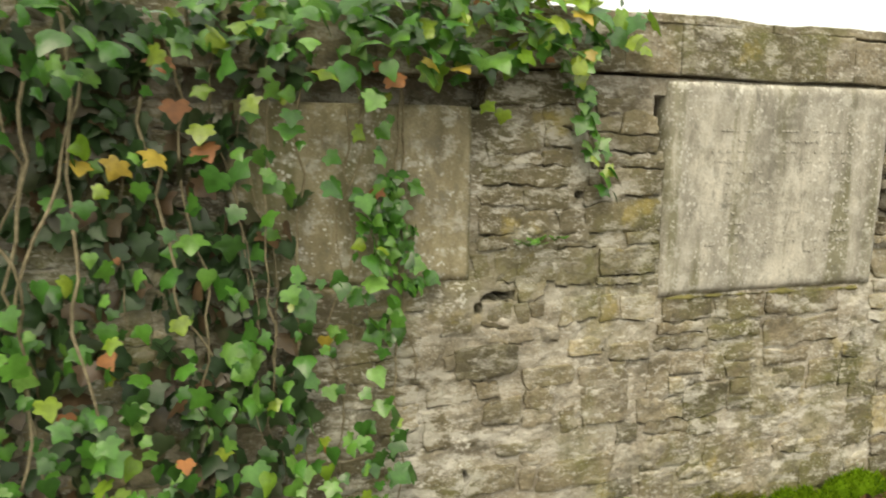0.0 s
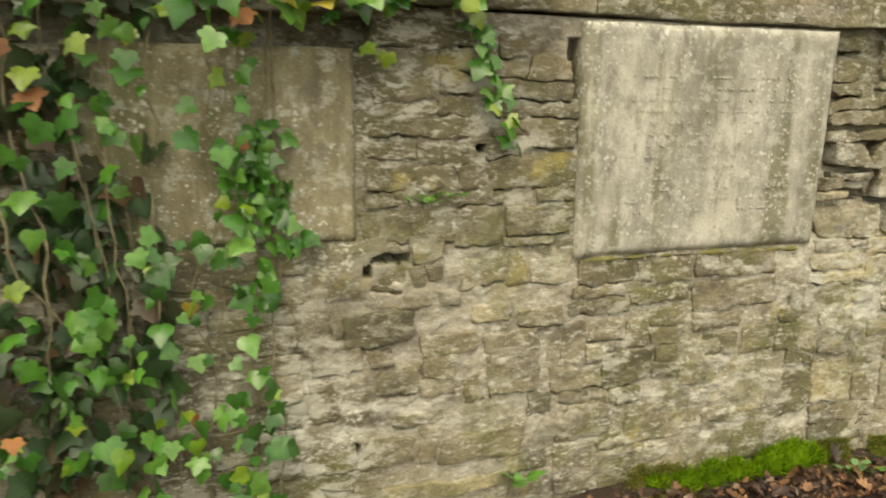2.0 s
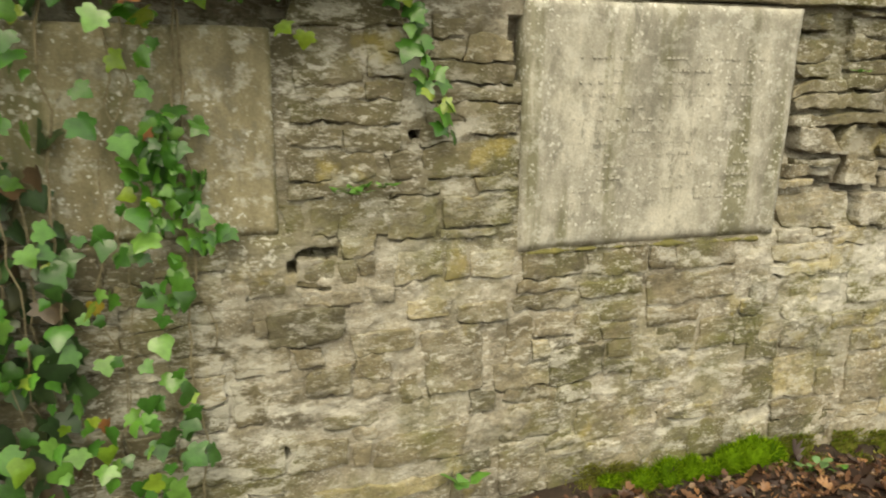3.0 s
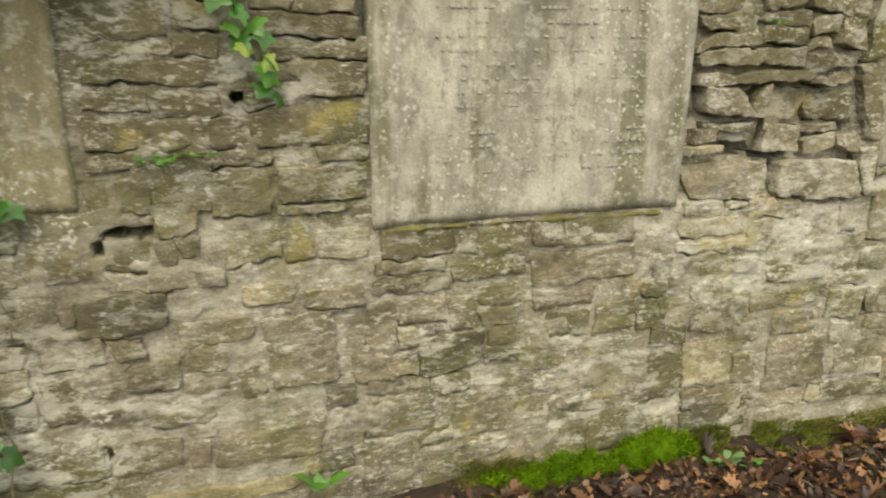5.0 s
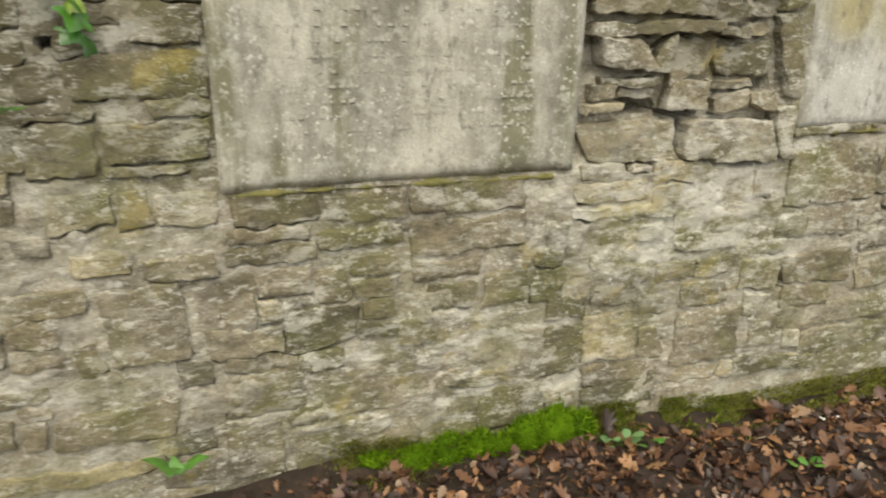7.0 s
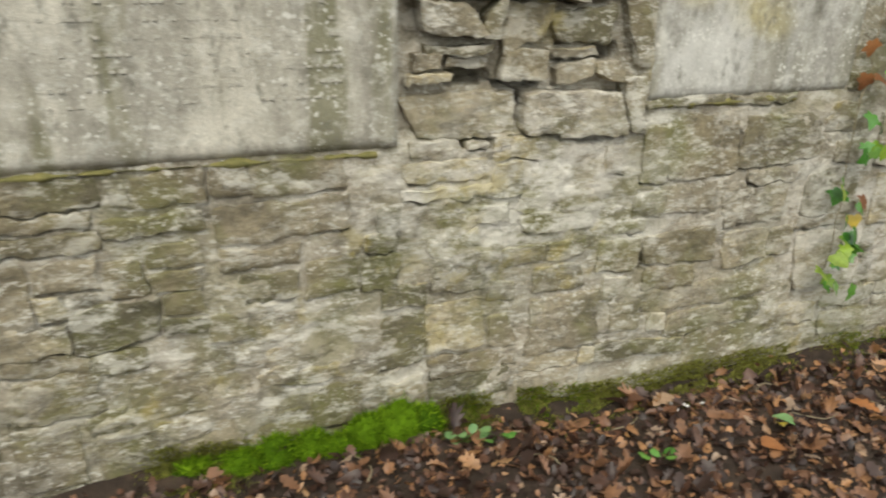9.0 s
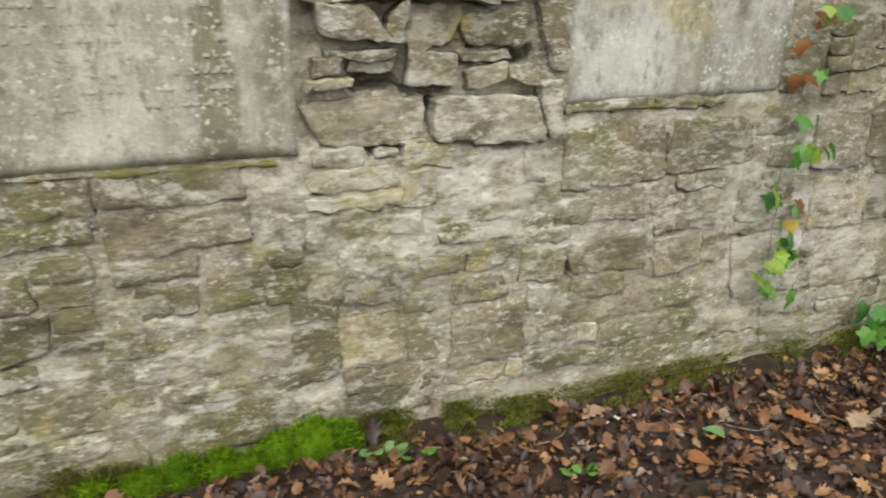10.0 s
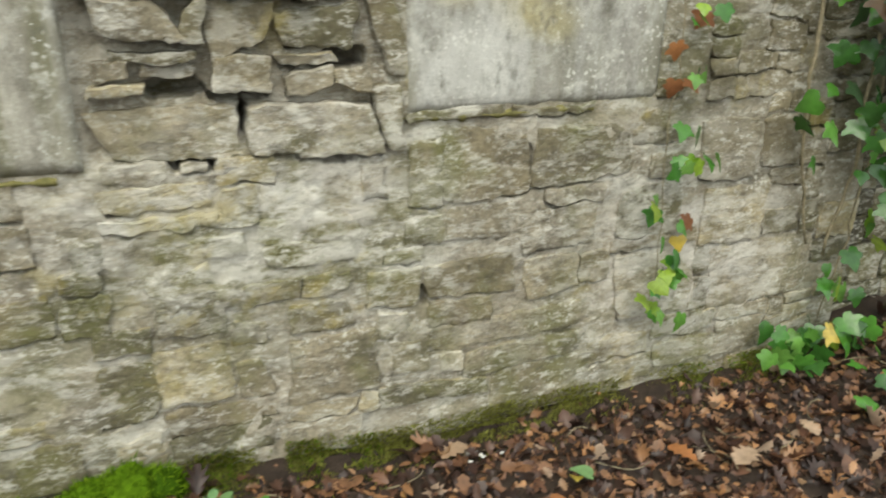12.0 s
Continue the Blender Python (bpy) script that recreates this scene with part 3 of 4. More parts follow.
def box_mesh(bm, x0, y0, z0, x1, y1, z1, bevel=0.0):
    made = bmesh.ops.create_cube(bm, size=1.0, matrix=Matrix.Translation(((x0 + x1) / 2, (y0 + y1) / 2, (z0 + z1) / 2)) @ Matrix.Diagonal((x1 - x0, y1 - y0, z1 - z0, 1)))
    if bevel:
        edges = {e for v in made["verts"] for e in v.link_edges}
        bmesh.ops.bevel(bm, geom=list(edges), offset=bevel, segments=2, profile=0.6, affect="EDGES")


def slab_thing(box, proud, lean, material, label, margin):
    """A memorial slab set in the wall: a worn tablet with a slightly raised margin."""
    x0, z0, x1, z1 = box
    n, m = 48, 36
    verts = []
    for j in range(m + 1):
        for i in range(n + 1):
            u, v = i / n, j / m
            x, z = x0 + u * (x1 - x0), z0 + v * (z1 - z0)
            edge = min(u * (x1 - x0), (1 - u) * (x1 - x0), v * (z1 - z0), (1 - v) * (z1 - z0))
            chip = 0.004 * max(0.0, bumpy(x, 0, z, 9, 2.0))
            x += (0.003 * bumpy(0, 1, z, 8, 3) if u in (0, 1) else 0)
            z += (0.004 * bumpy(x, 1, 0, 7, 5) if v in (0, 1) else 0)
            sunk = 0.004 * smoothstep(margin, margin + 0.012, min(u, 1 - u) * (x1 - x0)) if margin else 0
            y = face_y(x) - proud - lean * v + 0.010 * math.exp(-edge / 0.006) + sunk - 0.0035 * bumpy(x, 0, z, 6, 1.0) + chip
            verts.append((x, y, z))
    w = n + 1
    faces = [(j * w + i, j * w + i + 1, (j + 1) * w + i + 1, (j + 1) * w + i) for j in range(m) for i in range(n)]
    rim = list(range(w)) + [j * w + n for j in range(1, m + 1)] + [m * w + i for i in range(n - 1, -1, -1)] + [j * w for j in range(m - 1, 0, -1)]
    start = len(verts)
    verts += [(verts[k][0], verts[k][1] + 0.09, verts[k][2]) for k in rim]
    k = len(rim)
    faces += [(rim[a], start + a, start + (a + 1) % k, rim[(a + 1) % k]) for a in range(k)]
    ob = part("memorial_slab", mesh_of("memorial_slab", verts, faces), material)
    return tagged(ob, label, "stone slab", "slabs set in the wall")


def build_wall():
    wall = thing("wall_north", (0, 2.3, 0), "old grey rubble stone wall with lichen and crumbling mortar", "wall", kind="structure")
    wall.location = (0, 0, 0)
    bm = bmesh.new()
    box_mesh(bm, WALL_LEFT, 2.33, -0.2, WALL_RIGHT, 2.07 + BACK, WALL_TOP - 0.005)
    part("core", bm, MORTAR, wall, smooth=False)
    # coping: long flat stones that overhang the slabs
    rng = random.Random(5)
    edges = [-2.2, -1.55, -0.9, -0.35, 0.12, 0.62, 1.02, 1.43, 1.66, 2.27, 2.40, 2.72, 3.10, 3.5, 3.9, 4.35, 4.7, 5.0]
    for k in range(len(edges) - 1):
        a, b = edges[k], edges[k + 1]
        low = 1.632 if a > 0.9 else 1.60
        box = (a, low, b, 1.795 + 0.012 * rng.uniform(-1, 1))
        v, f = stone_mesh(box, rng, joint=0.0008, proud=0.024 + 0.004 * rng.random(), deep=BACK, round_edge=0.004, bend=0.35, square=True)
        part("coping_stone", mesh_of("coping_stone", v, f), COPING, wall)
    # a thin run of capping on top
    rng = random.Random(8)
    x = WALL_LEFT
    while x < WALL_RIGHT - 0.05:
        b = min(WALL_RIGHT, x + rng.uniform(0.25, 0.6))
        v, f = stone_mesh((x, 1.79, b, 1.825), rng, joint=0.001, proud=0.02 + 0.008 * rng.random(), deep=BACK, round_edge=0.006, bend=0.4, square=True)
        part("cap_stone", mesh_of("cap_stone", v, f), COPING, wall)
        x = b
    bm = bmesh.new()
    box_mesh(bm, WALL_LEFT, 2.17, 1.60, WALL_RIGHT, 2.07 + BACK, 1.815)
    part("coping_core", bm, MORTAR, wall, smooth=False)
    boxes = lay_stones()
    rng = random.Random(21)
    centre = [b for b in boxes if 0.9 < (b[0] + b[2]) / 2 < 4.6 and b[3] > 0.0 and (b[2] - b[0]) * (b[3] - b[1]) > 0.0035]
    centre = centre[:300] if len(centre) <= 300 else sorted(centre, key=lambda b: -(b[2] - b[0]) * (b[3] - b[1]))[:300]
    chosen = set(centre)
    tones = {p[:4]: p[4] for p in PLACED}
    verts, faces, cracks = [], [], []
    for b in boxes:
        v, f = stone_mesh(b, rng, bend=0.45 if b in tones else 1.0)
        low = [(p[0], p[2]) for p in v[:f[0][3]]]  # its lower edge
        if b[2] - b[0] > 0.06:
            cracks.append((low, rng.uniform(-0.35, 0.7)))
        if b in chosen or b in tones:
            ob = part("stone", mesh_of("stone", v, f), STONE, wall)
            ob.color = (0.9 * tones[b], 0.1, 0, 1) if b in tones else (0.1, 0.7, 0, 1)
        else:
            k = len(verts)
            verts += v
            faces += [tuple(i + k for i in q) for q in f]
    rest = part("small_stones", mesh_of("small_stones", verts, faces), STONE, wall)
    rest.color = (0.1, 0.8, 0, 1)
    tagged(rest, kind="stuff")
    build_mortar(wall, cracks)
    # the wall goes on beyond, set back a little
    far = thing("wall_far", (0, 0, 0), "dark shaded rubble wall set back behind hanging ivy", "wall", kind="structure")
    bm = bmesh.new()
    box_mesh(bm, WALL_RIGHT + 0.002, 2.25, -0.2, 7.5, 2.85, 1.80)
    part("core", bm, MORTAR, far, smooth=False)
    rng = random.Random(4)
    z, verts, faces = -0.1, [], []
    while z < 1.8:
        h = rng.uniform(0.08, 0.16)
        x = WALL_RIGHT
        while x < 7.5:
            w = rng.uniform(0.12, 0.36)
            v, f = stone_mesh((x, z, x + w, z + h), rng)
            if x < 5.6:
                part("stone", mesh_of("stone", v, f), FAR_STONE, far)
            else:
                k = len(verts)
                verts += v
                faces += [tuple(i + k for i in q) for q in f]
            x += w
        z += h
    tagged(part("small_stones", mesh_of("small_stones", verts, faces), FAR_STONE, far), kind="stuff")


# lettering, worn beyond reading, in rows across the pale slab
def lettering(slab, box, rows, seed):
    x0, z0, x1, z1 = box
    rng = random.Random(seed)
    bm = bmesh.new()
    for k in range(rows):
        z = z1 - 0.16 - k * (z1 - z0 - 0.26) / rows
        x = x0 + 0.10 + rng.uniform(0, 0.12)
        while x < x1 - 0.14:
            w = rng.uniform(0.006, 0.016)
            if rng.random() < 0.45:
                y = face_y(x) - 0.0135 - 0.03 * (z - z0) / (z1 - z0) + 0.0035
                box_mesh(bm, x, y, z, x + w, y + 0.004, z + rng.uniform(0.004, 0.009))
            x += w + rng.uniform(0.004, 0.012)
    part("inscription", bm, INK, slab, "rows of worn unreadable letters", smooth=False)


# ---- leaves ----
def fan(outline, fold, droop):
    """A leaf blade from its half outline: folded along the midrib, drooping to the tip, as verts and faces."""
    verts = [(0.0, y, -droop * y * y) for y in (0.0, 0.3, 0.62, 1.0)]
    right = [(x, y, fold * x - droop * y * y - 0.12 * x * x) for x, y in outline]
    left = [(-x, y, fold * x - droop * y * y - 0.12 * x * x) for x, y in outline]
    faces = []
    for side, flip in ((right, False), (left, True)):
        start = len(verts)
        verts += side
        n = len(side)
        rib = [min((0, 1, 2, 3), key=lambda r: abs(verts[r][1] - p[1] * 0.92)) for p in side]
        rib[0], rib[-1] = 0, 3
        for k in range(n - 1):
            a, b, c, d = start + k, start + k + 1, rib[k + 1], rib[k]
            tris = [(a, b, d)] if c == d else [(a, b, c, d)]
            for f in tris:
                faces.append(tuple(reversed(f)) if flip else f)
    return verts, faces


IVY_OUTLINE = ((0.06, -0.12), (0.26, -0.20), (0.48, -0.10), (0.45, 0.08), (0.70, 0.20), (0.80, 0.40), (0.52, 0.43), (0.36, 0.52), (0.24, 0.74), (0.02, 1.0))
LOBED_OUTLINE = ((0.08, -0.10), (0.34, -0.18), (0.58, -0.02), (0.52, 0.16), (0.72, 0.30), (0.60, 0.46), (0.38, 0.52), (0.30, 0.70), (0.14, 0.88), (0.02, 0.98))
HEART_OUTLINE = ((0.10, -0.08), (0.34, -0.10), (0.50, 0.08), (0.54, 0.26), (0.42, 0.44), (0.30, 0.56), (0.18, 0.80), (0.02, 1.02))
PLAIN_OUTLINE = ((0.14, -0.06), (0.36, 0.02), (0.45, 0.22), (0.40, 0.46), (0.26, 0.70), (0.12, 0.90), (0.02, 1.04))
OAK_OUTLINE = ((0.04, 0.05), (0.18, 0.16), (0.12, 0.25), (0.32, 0.36), (0.18, 0.46), (0.38, 0.60), (0.22, 0.70), (0.27, 0.84), (0.10, 0.94), (0.01, 1.0))
RAGGED_OUTLINE = ((0.08, 0.02), (0.30, 0.14), (0.22, 0.30), (0.50, 0.42), (0.26, 0.52), (0.44, 0.76), (0.16, 0.74), (0.14, 0.92), (0.02, 0.98))
TREFOIL_OUTLINE = ((0.06, 0.06), (0.28, 0.25), (0.42, 0.52), (0.38, 0.80), (0.20, 0.97), (0.02, 0.92))


def leaf_mesh(name, outline, fold, droop, material):
    v, f = fan(outline, fold, droop)
    mesh = mesh_of(name, v, f)
    mesh.materials.append(material)
    mesh.shade_smooth()
    return mesh


IVY_MESHES = {key: [leaf_mesh("leaf", (IVY_OUTLINE, IVY_OUTLINE, LOBED_OUTLINE, LOBED_OUTLINE, HEART_OUTLINE)[k], (-0.12, 0.12, -0.25, 0.05, -0.2)[k], (0.10, 0.25, 0.18, 0.40, 0.3)[k], m) for k in range(5)]
              for key, m in IVY.items()}
IVY_SHAPES = [fan(IVY_OUTLINE, -0.15, 0.15), fan(LOBED_OUTLINE, 0.1, 0.25), fan(LOBED_OUTLINE, -0.3, 0.1), fan(HEART_OUTLINE, -0.2, 0.3)]


def hanging(place, size, rng, spread=1.0, lift=0.0):
    """A leaf that hangs in front of the wall: its tip down, its face out and up."""
    swing, turn, tip = rng.gauss(0, 0.6) * spread, rng.gauss(0, 0.65) * spread, rng.uniform(-0.05, 1.15) + lift
    m = Matrix.Rotation(turn, 4, "Z") @ Matrix.Rotation(swing, 4, "Y") @ Matrix.Rotation(-tip, 4, "X")
    base = Matrix(((1, 0, 0, 0), (0, 0, -1, 0), (0, 1, 0, 0), (0, 0, 0, 1)))
    flip = Matrix.Rotation(math.pi, 4, "Z")
    return Matrix.Translation(place) @ m @ base @ flip @ Matrix.Scale(size, 4)


def lying(place, size, rng, tilt=0.35):
    m = Matrix.Rotation(rng.uniform(0, 6.28), 4, "Z") @ Matrix.Rotation(rng.gauss(0, tilt), 4, "X") @ Matrix.Rotation(rng.gauss(0, tilt), 4, "Y")
    return Matrix.Translation(place) @ m @ Matrix.Scale(size, 4)


def pick_kind(rng, yellow, rust, lime):
    r = rng.random()
    return "yellow" if r < yellow else "rust" if r < yellow + rust else "lime" if r < yellow + rust + lime else "green"


def tube(points, radii, sides=6):
    """A tapering stem along points."""
    verts, faces = [], []
    for k, p in enumerate(points):
        ahead = (Vector(points[min(k + 1, len(points) - 1)]) - Vector(points[max(k - 1, 0)])).normalized()
        a = ahead.orthogonal().normalized()
        b = ahead.cross(a)
        for s in range(sides):
            t = 2 * math.pi * s / sides
            verts.append(Vector(p) + radii[k] * (math.cos(t) * a + math.sin(t) * b))
    for k in range(len(points) - 1):
        for s in range(sides):
            t = (s + 1) % sides
            faces.append((k * sides + s, k * sides + t, (k + 1) * sides + t, (k + 1) * sides + s))
    faces.append(tuple(range(sides - 1, -1, -1)))
    faces.append(tuple((len(points) - 1) * sides + s for s in range(sides)))
    return mesh_of("stem", verts, faces)


def stem(plant, x, z_top, z_low, out, radius, rng, lean=0.0, name="stem", material=None):
    n = max(6, int((z_top - z_low) / 0.06))
    shift = rng.uniform(0, 90)
    points = []
    for k in range(n + 1):
        f = k / n
        px = x + lean * f + 0.07 * bumpy(0, 0, f * 4, 1, shift) + 0.022 * bumpy(0, 0, f * 15, 1, shift)
        pz = z_top + (z_low - z_top) * f
        py = face_y(px) - 0.012 - radius - out * (0.6 + 0.5 * bumpy(0, 3, f * 3, 1, shift)) * math.sin(math.pi * min(1, 0.12 + 0.8 * f))
        points.append((px, py, pz))
    part(name, tube(points, [radius * (1 - 0.4 * k / n) for k in range(n + 1)]), material or BARK, plant)


def add_leaves(plant, items, limit):
    """items: (kind, matrix). The first ones become parts; the rest is one mesh for each colour."""
    rng = random.Random(len(items))
    for kind, m in items[:limit]:
        ob = part("leaf", rng.choice(IVY_MESHES[kind]), None, plant, smooth=False)
        ob.matrix_local = m
    rest = {}
    for kind, m in items[limit:]:
        v, f = rng.choice(IVY_SHAPES)
        verts, faces = rest.setdefault(kind, ([], []))
        k = len(verts)
        verts += [m @ Vector(p) for p in v]
        faces += [tuple(i + k for i in q) for q in f]
    for kind, (verts, faces) in rest.items():
        tagged(part("foliage", mesh_of("foliage", verts, faces), IVY[kind], plant), kind="stuff")


def build_left_ivy():
    plant = thing("ivy_plant", (0, 0, 0), "thick ivy with green, yellow and rusty leaves hanging down the wall", "ivy")
    rng = random.Random(3)
    for k in range(23):
        x = -0.85 + 1.5 * k / 22 + rng.uniform(-0.05, 0.05)
        stem(plant, x, rng.uniform(1.5, 1.85), rng.uniform(0.0, 0.8), 0.03 + 0.36 * smoothstep(0.75, -0.35, x) * rng.random(),
             rng.uniform(0.002, 0.0055), rng, rng.uniform(-0.16, 0.16))
    items = []
    tries = 0
    while len(items) < 860 and tries < 20000:
        tries += 1
        x, z = rng.uniform(-1.15, 0.82), rng.uniform(0.02, 1.9)
        edge = 0.70 + 0.10 * bumpy(0, 0, z, 4, 2.2)
        if x > edge:
            continue
        clump = bumpy(x, 0, z, 3.6, 7.7)
        want = 0.72 + 0.9 * clump
        if 0.15 < x < 0.62 and 1.05 < z < 1.5:
            want *= 0.55
        if -0.6 < x < 0.25 and 1.15 < z < 1.6:
            want *= 0.50
        if x < 0.45 and z < 0.42:
            want *= 0.3
        if x > 0.5:
            want *= 1.4
        if rng.random() > want:
            continue
        out = 0.02 + (0.05 + 0.30 * smoothstep(0.75, -0.35, x)) * rng.random() ** 0.8
        size = rng.choice((0.028, 0.034, 0.040, 0.046, 0.052, 0.062))
        left = smoothstep(0.35, -0.2, x) * (1 if 0.5 < z else 0.4)
        kind = pick_kind(rng, 0.0, 0.04 * left + 0.01, 0.07)
        if kind == "rust":
            size *= 0.7
        items.append((kind, hanging((x, face_y(x) - 0.03 - out, z), size, rng)))
    # single leaves that stand out
    for kind, x, z in (
        ("yellow", 0.04, 1.37), ("yellow", -0.05, 1.35), ("yellow", -0.14, 1.35), ("yellow", 0.46, 0.85), ("rust", 0.06, 1.61), ("rust", 0.09, 1.50), ("rust", 0.15, 1.39), ("rust", -0.11, 0.86), ("rust", -0.21, 0.71), ("lime", 0.15, 1.54), ("lime", 0.15, 1.44), ("lime", 0.07, 0.94), ("lime", 1.01, 1.62), ("lime", 0.94, 1.52), ("lime", 1.00, 1.50), ("lime", 1.48, 1.71), ("lime", 0.36, 1.54), ("green", -0.12, 0.62),
    ):
        items.append((kind, hanging((x, face_y(x) - (0.12 if x < 0.35 else 0.06), z), rng.uniform(0.042, 0.058) if x < 0.3 else 0.042, rng, 0.6)))
    # old leaves close to the stones, the plant's shade put into their colour
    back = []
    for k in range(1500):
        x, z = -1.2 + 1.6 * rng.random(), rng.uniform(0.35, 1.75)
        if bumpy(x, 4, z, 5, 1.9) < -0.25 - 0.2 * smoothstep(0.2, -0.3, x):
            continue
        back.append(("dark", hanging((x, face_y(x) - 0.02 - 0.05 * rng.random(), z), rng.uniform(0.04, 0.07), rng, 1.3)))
    # the swag along the coping, carried up out of view to shade the wall
    while len(items) < 1460:
        x, z = (rng.uniform(0.55, 1.46) if len(items) % 2 else rng.uniform(-0.9, 0.7)), rng.uniform(1.46, 2.1)
        low = 1.56 + 0.13 * bumpy(x, 0, 0, 6, 3.3) + 0.12 * smoothstep(1.0, 1.45, x)
        if z < low or z > 2.1 - 0.27 * smoothstep(0.9, 1.4, x):
            continue
        size = rng.choice((0.035, 0.045, 0.05, 0.06, 0.07))
        out = 0.03 + 0.30 * rng.random() * (1 - 0.7 * smoothstep(0.2, 1.3, x))
        kind = pick_kind(rng, 0.02, 0.01, 0.26 if x > 0.9 else 0.12)
        items.append((kind, hanging((x, face_y(x) - 0.04 - out, z), size, rng, 1.0, 0.35)))
    # the strand that hangs furthest out along the bare stones
    for k in range(22):
        f = k / 21
        x, z = 1.22 + 0.17 * f + rng.uniform(-0.03, 0.03), 1.66 - 0.40 * f + rng.uniform(-0.02, 0.02)
        items.append((("lime" if rng.random() < 0.2 else "green"), hanging((x, face_y(x) - 0.03 - 0.03 * rng.random(), z), rng.uniform(0.035, 0.06), rng)))
    # a dense dark knot over the edge of the slab
    for k in range(60):
        z = rng.uniform(0.98, 1.34)
        x = 0.70 + 0.05 * math.sin(9 * z) + rng.gauss(0, 0.035)
        items.append(("green", hanging((x, face_y(x) - 0.03 - 0.04 * rng.random(), z), rng.uniform(0.03, 0.05), rng)))
    stem(plant, 1.20, 1.70, 1.26, 0.015, 0.003, rng, 0.17)
    stem(plant, 0.70, 1.55, 0.05, 0.02, 0.004, rng, -0.03)
    items.sort(key=lambda it: -it[1].translation.x)
    add_leaves(plant, items + back, 300)


def build_right_ivy():
    plant = thing("ivy_plant", (0, 0, 0), "sparse ivy with bare stems at the wall's shaded end", "ivy")
    rng = random.Random(9)
    stem(plant, 4.10, 1.45, 0.34, 0.02, 0.0025, rng, 0.03)
    stem(plant, 4.55, 1.7, 0.45, 0.03, 0.008, rng, 0.14)
    stem(plant, 4.78, 1.7, 0.40, 0.06, 0.009, rng, 0.04)
    stem(plant, 4.95, 1.5, 0.15, 0.10, 0.005, rng, -0.10)
    items = []
    for z, x, n, spread in ((1.22, 4.16, 4, 0.05), (1.05, 4.13, 3, 0.04), (0.80, 4.15, 9, 0.06), (0.68, 4.06, 3, 0.03), (0.46, 4.14, 10, 0.035), (0.35, 4.12, 5, 0.03), (0.56, 4.14, 3, 0.03)):
        for k in range(n):
            px, pz = x + rng.gauss(0, spread), z + rng.gauss(0, 0.03)
            items.append(("lime" if rng.random() < 0.3 else "green", hanging((px, face_y(px) - 0.05 - 0.05 * rng.random(), pz), rng.uniform(0.035, 0.06), rng)))
    for x, z in ((4.09, 1.12), (4.10, 1.02), (4.15, 1.02), (4.22, 0.60), (4.18, 1.2)):
        items.append(("rust", hanging((x, face_y(x) - 0.03, z), 0.05, rng)))
    items.append(("yellow", hanging((4.17, face_y(4.17) - 0.04, 0.55), 0.05, rng)))
    for k in range(300):
        x = 4.56 + 0.95 * rng.random()
        z = rng.uniform(0.10, 1.75)
        if bumpy(x, 0, z, 4, 1.1) < -0.05 or x < 4.74 and rng.random() < 0.7:
            continue
        items.append((pick_kind(rng, 0.02, 0.03, 0.12), hanging((x, face_y(x) - 0.05 - 0.12 * rng.random() - 0.12 * smoothstep(4.9, 5.2, x), z), rng.uniform(0.045, 0.08), rng)))
    # leaves added to darken the wall's end, most with shade in their colour
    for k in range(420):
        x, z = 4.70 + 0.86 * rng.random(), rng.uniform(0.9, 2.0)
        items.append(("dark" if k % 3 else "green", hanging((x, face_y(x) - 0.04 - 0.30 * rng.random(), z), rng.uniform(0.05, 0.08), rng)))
    # runners that root in the litter at its foot
    for cx, cy, n, r in ((4.68, 2.00, 16, 0.07), (4.92, 1.93, 12, 0.08), (4.82, 1.72, 12, 0.09), (5.1, 1.8, 14, 0.12)):
        for k in range(n):
            x, y = rng.gauss(cx, r), min(face_y(cx) - 0.05, rng.gauss(cy, r * 0.6))
            z = ground_z(x, y) + rng.uniform(0.03, 0.14)
            m = hanging((x, y, z), rng.uniform(0.045, 0.075), rng) if k % 2 else lying((x, y, z), rng.uniform(0.045, 0.075), rng, 0.4)
            items.append(("green", m))
    add_leaves(plant, sorted(items, key=lambda it: it[1].translation.x), 290)


# ---- moss ----
def blades(verts, faces, base, normal, length, rng):
    side = normal.orthogonal().normalized()
    side.rotate(Matrix.Rotation(rng.uniform(0, 6.28), 3, normal))
    tip = base + (normal + Vector((rng.gauss(0, 0.35), rng.gauss(0, 0.35), rng.gauss(0, 0.25)))) * length
    k = len(verts)
    verts += [base - side * length * 0.16, base + side * length * 0.16, tip]
    faces.append((k, k + 1, k + 2))


def moss_cushion(x, out, wide, high, seed):
    rng = random.Random(seed)
    y = face_y(x) - out
    ob = thing("moss_cushion", (0, 0, 0), "bright green moss cushion at the foot of the wall", "moss", "moss cushions")
    bm = bmesh.new()
    bmesh.ops.create_icosphere(bm, subdivisions=4, radius=1.0)
    z0 = ground_z(x, y) - 0.02
    tops = []
    for v in bm.verts:
        n = v.co.normalized()
        lump = 1 + 0.22 * noise.noise(n * 2.2 + Vector((seed, 0, 0))) + 0.10 * noise.noise(n * 6 + Vector((0, seed, 0)))
        v.co = Vector((x + n.x * wide * lump, y + n.y * wide * 0.62 * lump, z0 + n.z * high * lump))
        if n.z > -0.2:
            tops.append((v.co.copy(), Vector((n.x, n.y, n.z * 1.3)).normalized()))
    part("mound", bm, MOSS, ob)
    verts, faces = [], []
    for base, normal in tops:
        for k in range(3):
            blades(verts, faces, base + Vector((rng.gauss(0, 0.003), rng.gauss(0, 0.003), rng.gauss(0, 0.002))), normal, rng.uniform(0.008, 0.020), rng)
    tagged(part("moss_fuzz", mesh_of("moss_fuzz", verts, faces), MOSS, ob), kind="stuff")


